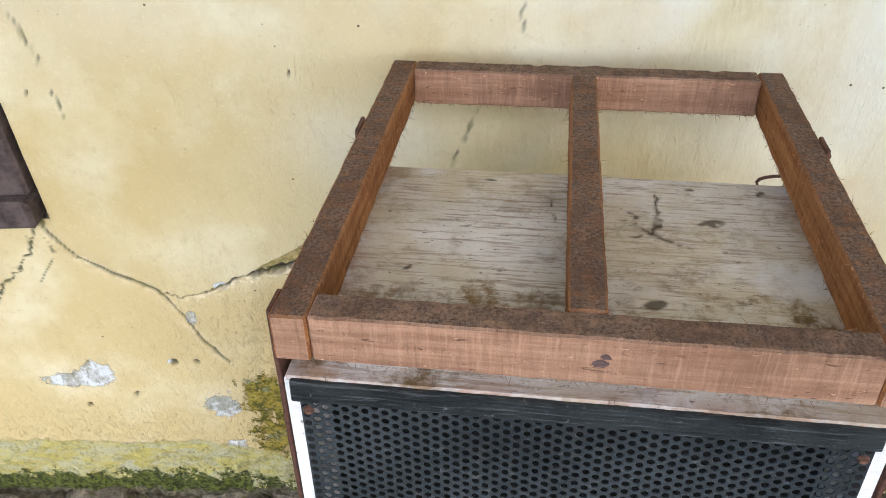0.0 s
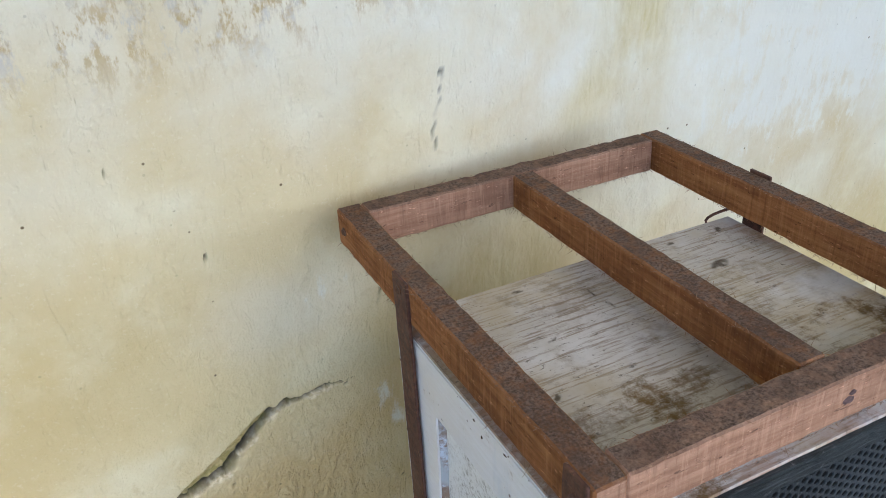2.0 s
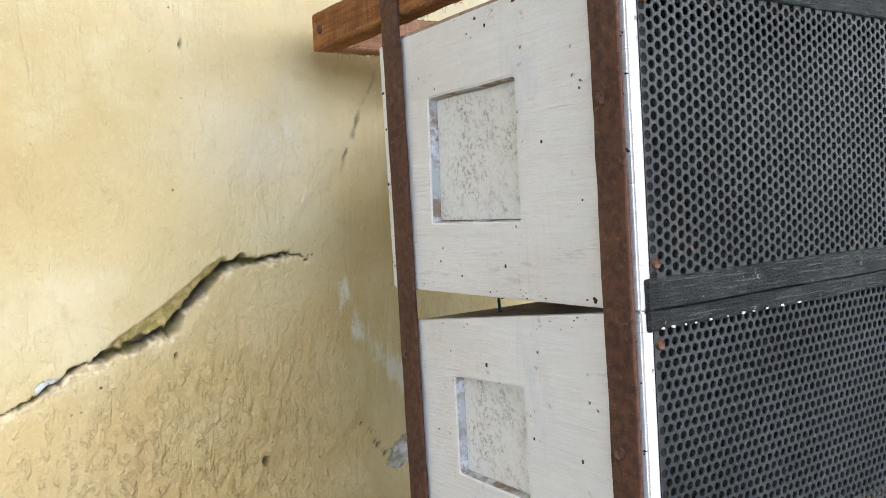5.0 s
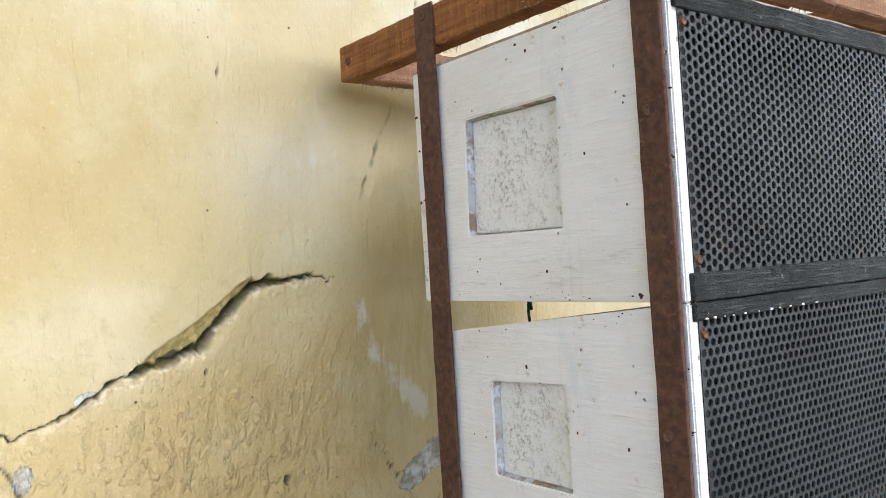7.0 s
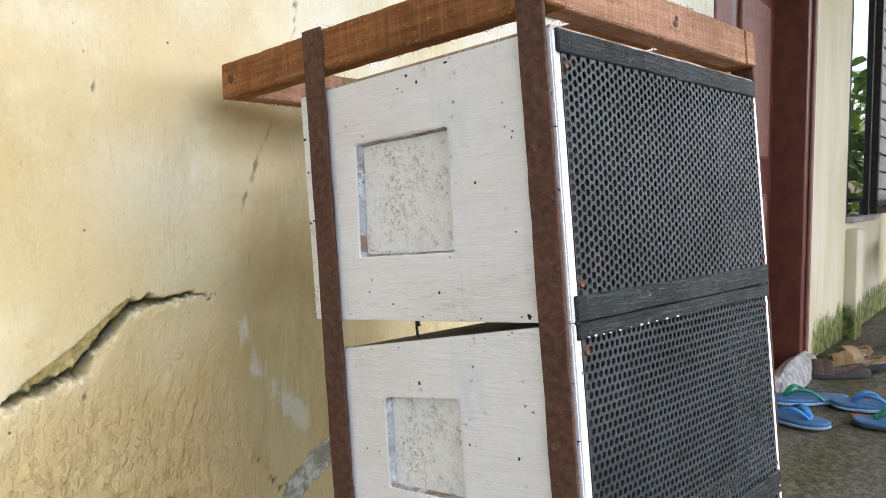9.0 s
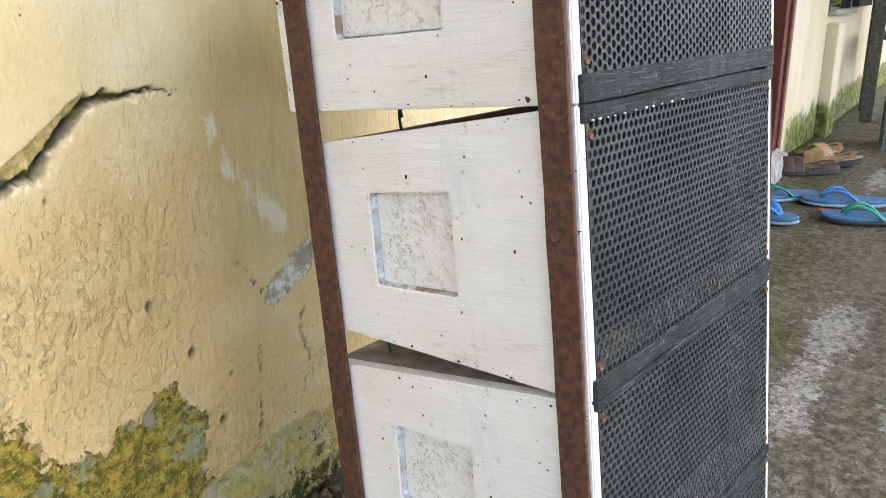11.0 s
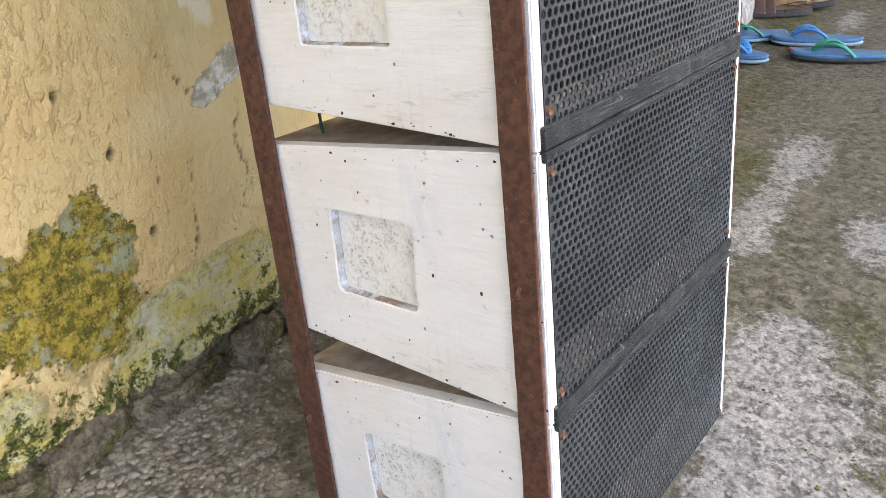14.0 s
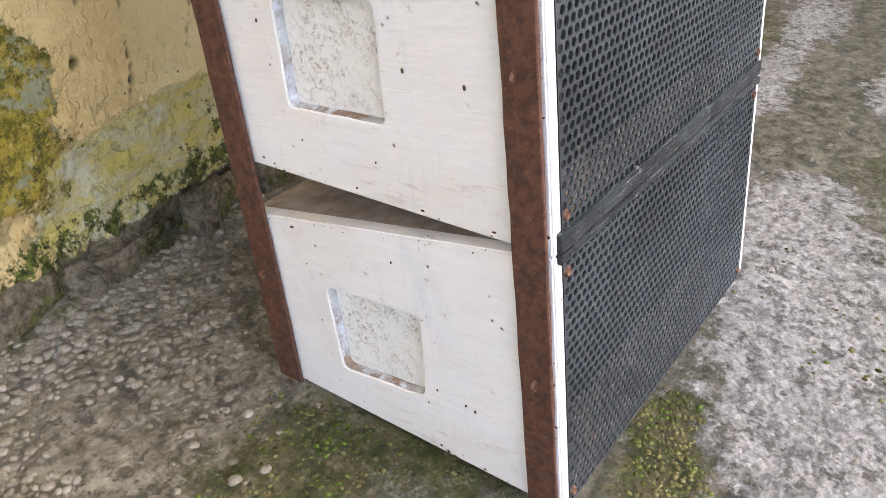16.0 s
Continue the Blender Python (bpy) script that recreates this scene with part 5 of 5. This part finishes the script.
# ---------------- pebbles set in the concrete ----------------


def scatter(name, pitch, area, size, flat, sink, chance, material, label, category, detail=2, seed=5):
    """Small rounded lumps lying on the ground on a jittered grid, one joined mesh."""
    rnd = np.random.RandomState(seed)
    bm = bmesh.new()
    bmesh.ops.create_icosphere(bm, subdivisions=detail, radius=1.0)
    unit = np.array([v.co[:] for v in bm.verts])
    tri = np.array([[v.index for v in f.verts] for f in bm.faces])
    bm.free()
    gx, gy = np.meshgrid(np.arange(area[0], area[1], pitch), np.arange(area[2], area[3], pitch))
    px = gx.ravel() + (rnd.rand(gx.size) - 0.5) * pitch * 1.1
    py = gy.ravel() + (rnd.rand(gx.size) - 0.5) * pitch * 1.1
    kept = rnd.rand(gx.size) < chance(px, py)
    px, py = px[kept], py[kept]
    pz = ground_height(px, py)
    verts, faces = [], []
    for x, y, z in zip(px, py, pz):
        r = size * (0.45 + 0.65 * rnd.rand() ** 1.5)
        a = rnd.rand() * 6.28
        q = unit * (1 + 0.30 * (rnd.rand(len(unit), 1) - 0.5)) * r * np.array([1.0, 0.65 + 0.35 * rnd.rand(), flat])
        c, s = math.cos(a), math.sin(a)
        faces.append(tri + len(unit) * len(verts))
        verts.append(np.stack([q[:, 0] * c - q[:, 1] * s + x, q[:, 0] * s + q[:, 1] * c + y, q[:, 2] + z - sink * r], -1))
    ob = raw_part(name, np.concatenate(verts).tolist(), np.concatenate(faces).tolist(), material)
    ob.data.polygons.foreach_set("use_smooth", np.ones(len(ob.data.polygons), dtype=bool))
    return tagged(ob, label, category, kind="stuff")


def make_pebble():
    n = Nodes("pebbles", 0.85, 0, 0.25)
    r = n.island()
    col = n.mix(n.span(r, 0.0, 0.6), (0.15, 0.132, 0.095), (0.29, 0.26, 0.205))
    col = n.mix(n.span(r, 0.95, 1.0), col, (0.34, 0.31, 0.26))
    col = n.mix(n.span(n.noise(28, 6, 0.7), 0.48, 0.65, 0, 0.6), col, (0.13, 0.125, 0.07))
    col = n.mix(n.span(n.noise(260, 6, 0.75), 0.45, 0.65, 0, 0.7), col, (0.13, 0.115, 0.08))
    return n.done(col, n.bump(n.noise(380, 5, 0.7), 0.0015, 0.8))


def make_tuft():
    n = Nodes("moss_tufts", 0.95, 0, 0.1)
    r = n.island()
    col = n.mix(n.span(r, 0.0, 0.7), (0.030, 0.040, 0.008), (0.10, 0.15, 0.026))
    col = n.mix(n.span(n.noise(20, 6, 0.7), 0.40, 0.56, 0, 0.85), col, n.mix(r, (0.09, 0.075, 0.03), (0.21, 0.18, 0.09)))
    return n.done(col, n.bump(n.noise(900, 4), 0.001, 1.0))


PEBBLE, TUFT = make_pebble(), make_tuft()


def worn_out(x, y):
    """Where the cement has worn off and its stones stand free."""
    near = step(-(x - 0.9 * (y - 0.55)), 0.02, 0.16) * 0.75 + 0.22
    return 0.95 * step(y + (x + 0.2) * 0.3, 0.43, 0.50) * step(fbm(x, y, 14, 3, 2), 0.30, 0.55) * near * step(-y, -0.71, -0.69) + 0.004


def mossy(x, y):
    return (0.45 + 0.4 * step(x, -0.10, -0.05)) * step(ground_moss(x, y) + (fbm(x, y, 40, 4, 5, 0.65) - 0.5) * 2.0, 0.66, 1.0)


scatter("gravel", 0.0066, (-0.78, 0.20, 0.30, 0.705), 0.0052, 0.55, 0.12, worn_out, PEBBLE, "worn stones set in the rough concrete", "gravel")
scatter("gravel", 0.010, (-0.3, 1.5, -0.2, 0.62), 0.0026, 0.6, 0.2, lambda x, y: 0.05 + 0 * x, PEBBLE, "fine grit on the worn concrete", "gravel", 1, 6)
scatter("moss", 0.0040, (-0.36, 0.30, 0.02, 0.56), 0.0030, 0.55, 0.2, mossy, TUFT, "short green moss tufts on the concrete", "moss", 1, 7)

# wires between the cabinets
WIRE = rubber("green_wire", (0.02, 0.07, 0.05))
for x, y, z0, z1, r in ((-0.093, 0.524, 0.513, 0.5365, 0.0013), (-0.085, 0.530, 0.523, 0.5365, 0.0017), (-0.109, 0.5475, 0.3275, 0.3615, 0.0014)):
    w = mesh_object("cable", tube(arc((x, y, z0), (x - 0.001, y + 0.002, (z0 + z1) / 2), (x + 0.0015, y, z1), 6), r), WIRE)
    w.matrix_basis = STACK
    tagged(w, "short dark green wire between two cabinets", "cable")
hook = mesh_object("wire_hook", tube(arc((0.194, 0.575, 0.748), (0.150, 0.600, 0.735), (0.176, 0.590, 0.722), 9), 0.0014), RUST)
hook.matrix_basis = STACK
tagged(hook, "bent rusty wire hook at the frame", "hook")


def splinters(y0, y1, x0, x1, along_y, count, z, seed):
    """Loose fibres along the sawn lower and upper edges of a beam."""
    rnd = random.Random(seed)
    verts, faces = [], []
    for k in range(count):
        x, y = (x0 if rnd.random() < 0.5 else x1, rnd.uniform(y0, y1)) if along_y else (rnd.uniform(x0, x1), y0 if rnd.random() < 0.5 else y1)
        low = rnd.random() < 0.65
        base = Vector((x, y, 0.0005 if low else z - 0.0005))
        length = 0.0012 + 0.008 * rnd.random() ** 2.5
        way = Vector((rnd.uniform(-1, 1), rnd.uniform(-1, 1), rnd.uniform(-0.9, -0.1) if low else rnd.uniform(0.0, 0.5))).normalized() * length
        side = way.cross(Vector((0.3, 0.5, 0.8))).normalized() * 0.00022
        n0 = len(verts)
        verts += [base + side, base - side, base + way + Vector((0, 0, -0.0006)), base + way.cross(side).normalized() * 0.0004]
        faces += [(n0, n0 + 1, n0 + 2), (n0 + 1, n0 + 3, n0 + 2), (n0 + 3, n0, n0 + 2)]
    return verts, faces


FIBRE = make_plain("wood_fibre", (0.20, 0.11, 0.06), (0.38, 0.24, 0.14), 100, 0.9)
for x0, x1, y0, y1, along in ((FL, FL + 0.0215, 0, FB, True), (FR - 0.0215, FR, 0, FB, True), (0.016, 0.038, 0.024, FB - 0.023, True), (FL + 0.022, FR - 0.022, 0.001, 0.023, False), (FL + 0.022, FR - 0.022, FB - 0.022, FB, False)):
    raw_part("fringe", *splinters(y0, y1, x0, x1, along, 420, FH, int(x0 * 1000 + y0 * 77)), FIBRE, frame_thing, "loose sawn wood fibres")["kind"] = "stuff"

# ---------------- garden at the far end ----------------


def make_leaf():
    n = Nodes("garden_leaf", 0.5, 0, 0.3)
    r = n.island()
    col = n.mix(r, (0.10, 0.19, 0.03), (0.42, 0.56, 0.07))
    col = n.mix(n.span(n.noise(6, 3), 0.4, 0.7), col, (0.10, 0.18, 0.04))
    n.b.inputs["Transmission Weight"].default_value = 0.0
    return n.done(col)


LEAF = make_leaf()
BARK = make_plain("bark", (0.07, 0.05, 0.035), (0.16, 0.12, 0.09), 20, 0.9, 0, 0.01)


def shrub(x, y, height, spread, leaves, size, seed):
    rnd = random.Random(seed)
    s = thing("shrub", Matrix.Translation((x, y, -0.01)), "leafy green garden shrub beyond the porch", "shrub", "garden shrubs")
    verts, faces = [], []
    for k in range(5):
        a = rnd.uniform(0, 6.28)
        tip = (math.cos(a) * spread * 0.5, math.sin(a) * spread * 0.5, height * rnd.uniform(0.6, 0.9))
        part("stem", tube(arc((0.03 * math.cos(a), 0.03 * math.sin(a), 0), (0.02, 0.02, height * 0.4), tip, 6), 0.018), BARK, s)
    for k in range(leaves):
        a, h = rnd.uniform(0, 6.28), rnd.uniform(0.05, 1.0)
        r = spread * math.sqrt(rnd.random()) * (1.05 - 0.5 * h * h)
        c = Vector((math.cos(a) * r, math.sin(a) * r, h * height))
        L = size * rnd.uniform(0.6, 1.3)
        m = Matrix.Translation(c) @ Euler((rnd.uniform(-0.9, 0.9), rnd.uniform(-0.9, 0.9), rnd.uniform(0, 6.28))).to_matrix().to_4x4()
        n0 = len(verts)
        for px, py, pz in ((-0.5, 0, 0), (-0.2, 0.17, 0.05), (0.15, 0.19, 0.04), (0.5, 0, -0.1), (0.15, -0.19, 0.04), (-0.2, -0.17, 0.05), (-0.02, 0, 0.0)):
            verts.append(m @ Vector((px * L, py * L, pz * L)))
        for i in range(6):
            faces.append((n0 + i, n0 + (i + 1) % 6, n0 + 6))
    raw_part("crown", verts, faces, LEAF, s)
    return s


for k, (x, y, h, sp) in enumerate(((8.0, 0.3, 2.2, 0.8), (8.4, -0.9, 2.0, 0.8), (8.2, 1.4, 2.4, 0.9), (9.0, -2.0, 2.3, 0.9), (10.2, 0.2, 3.0, 1.2), (10.5, -1.8, 3.0, 1.2))):
    shrub(x, y, h * 0.75, sp, 300, 0.34, k)
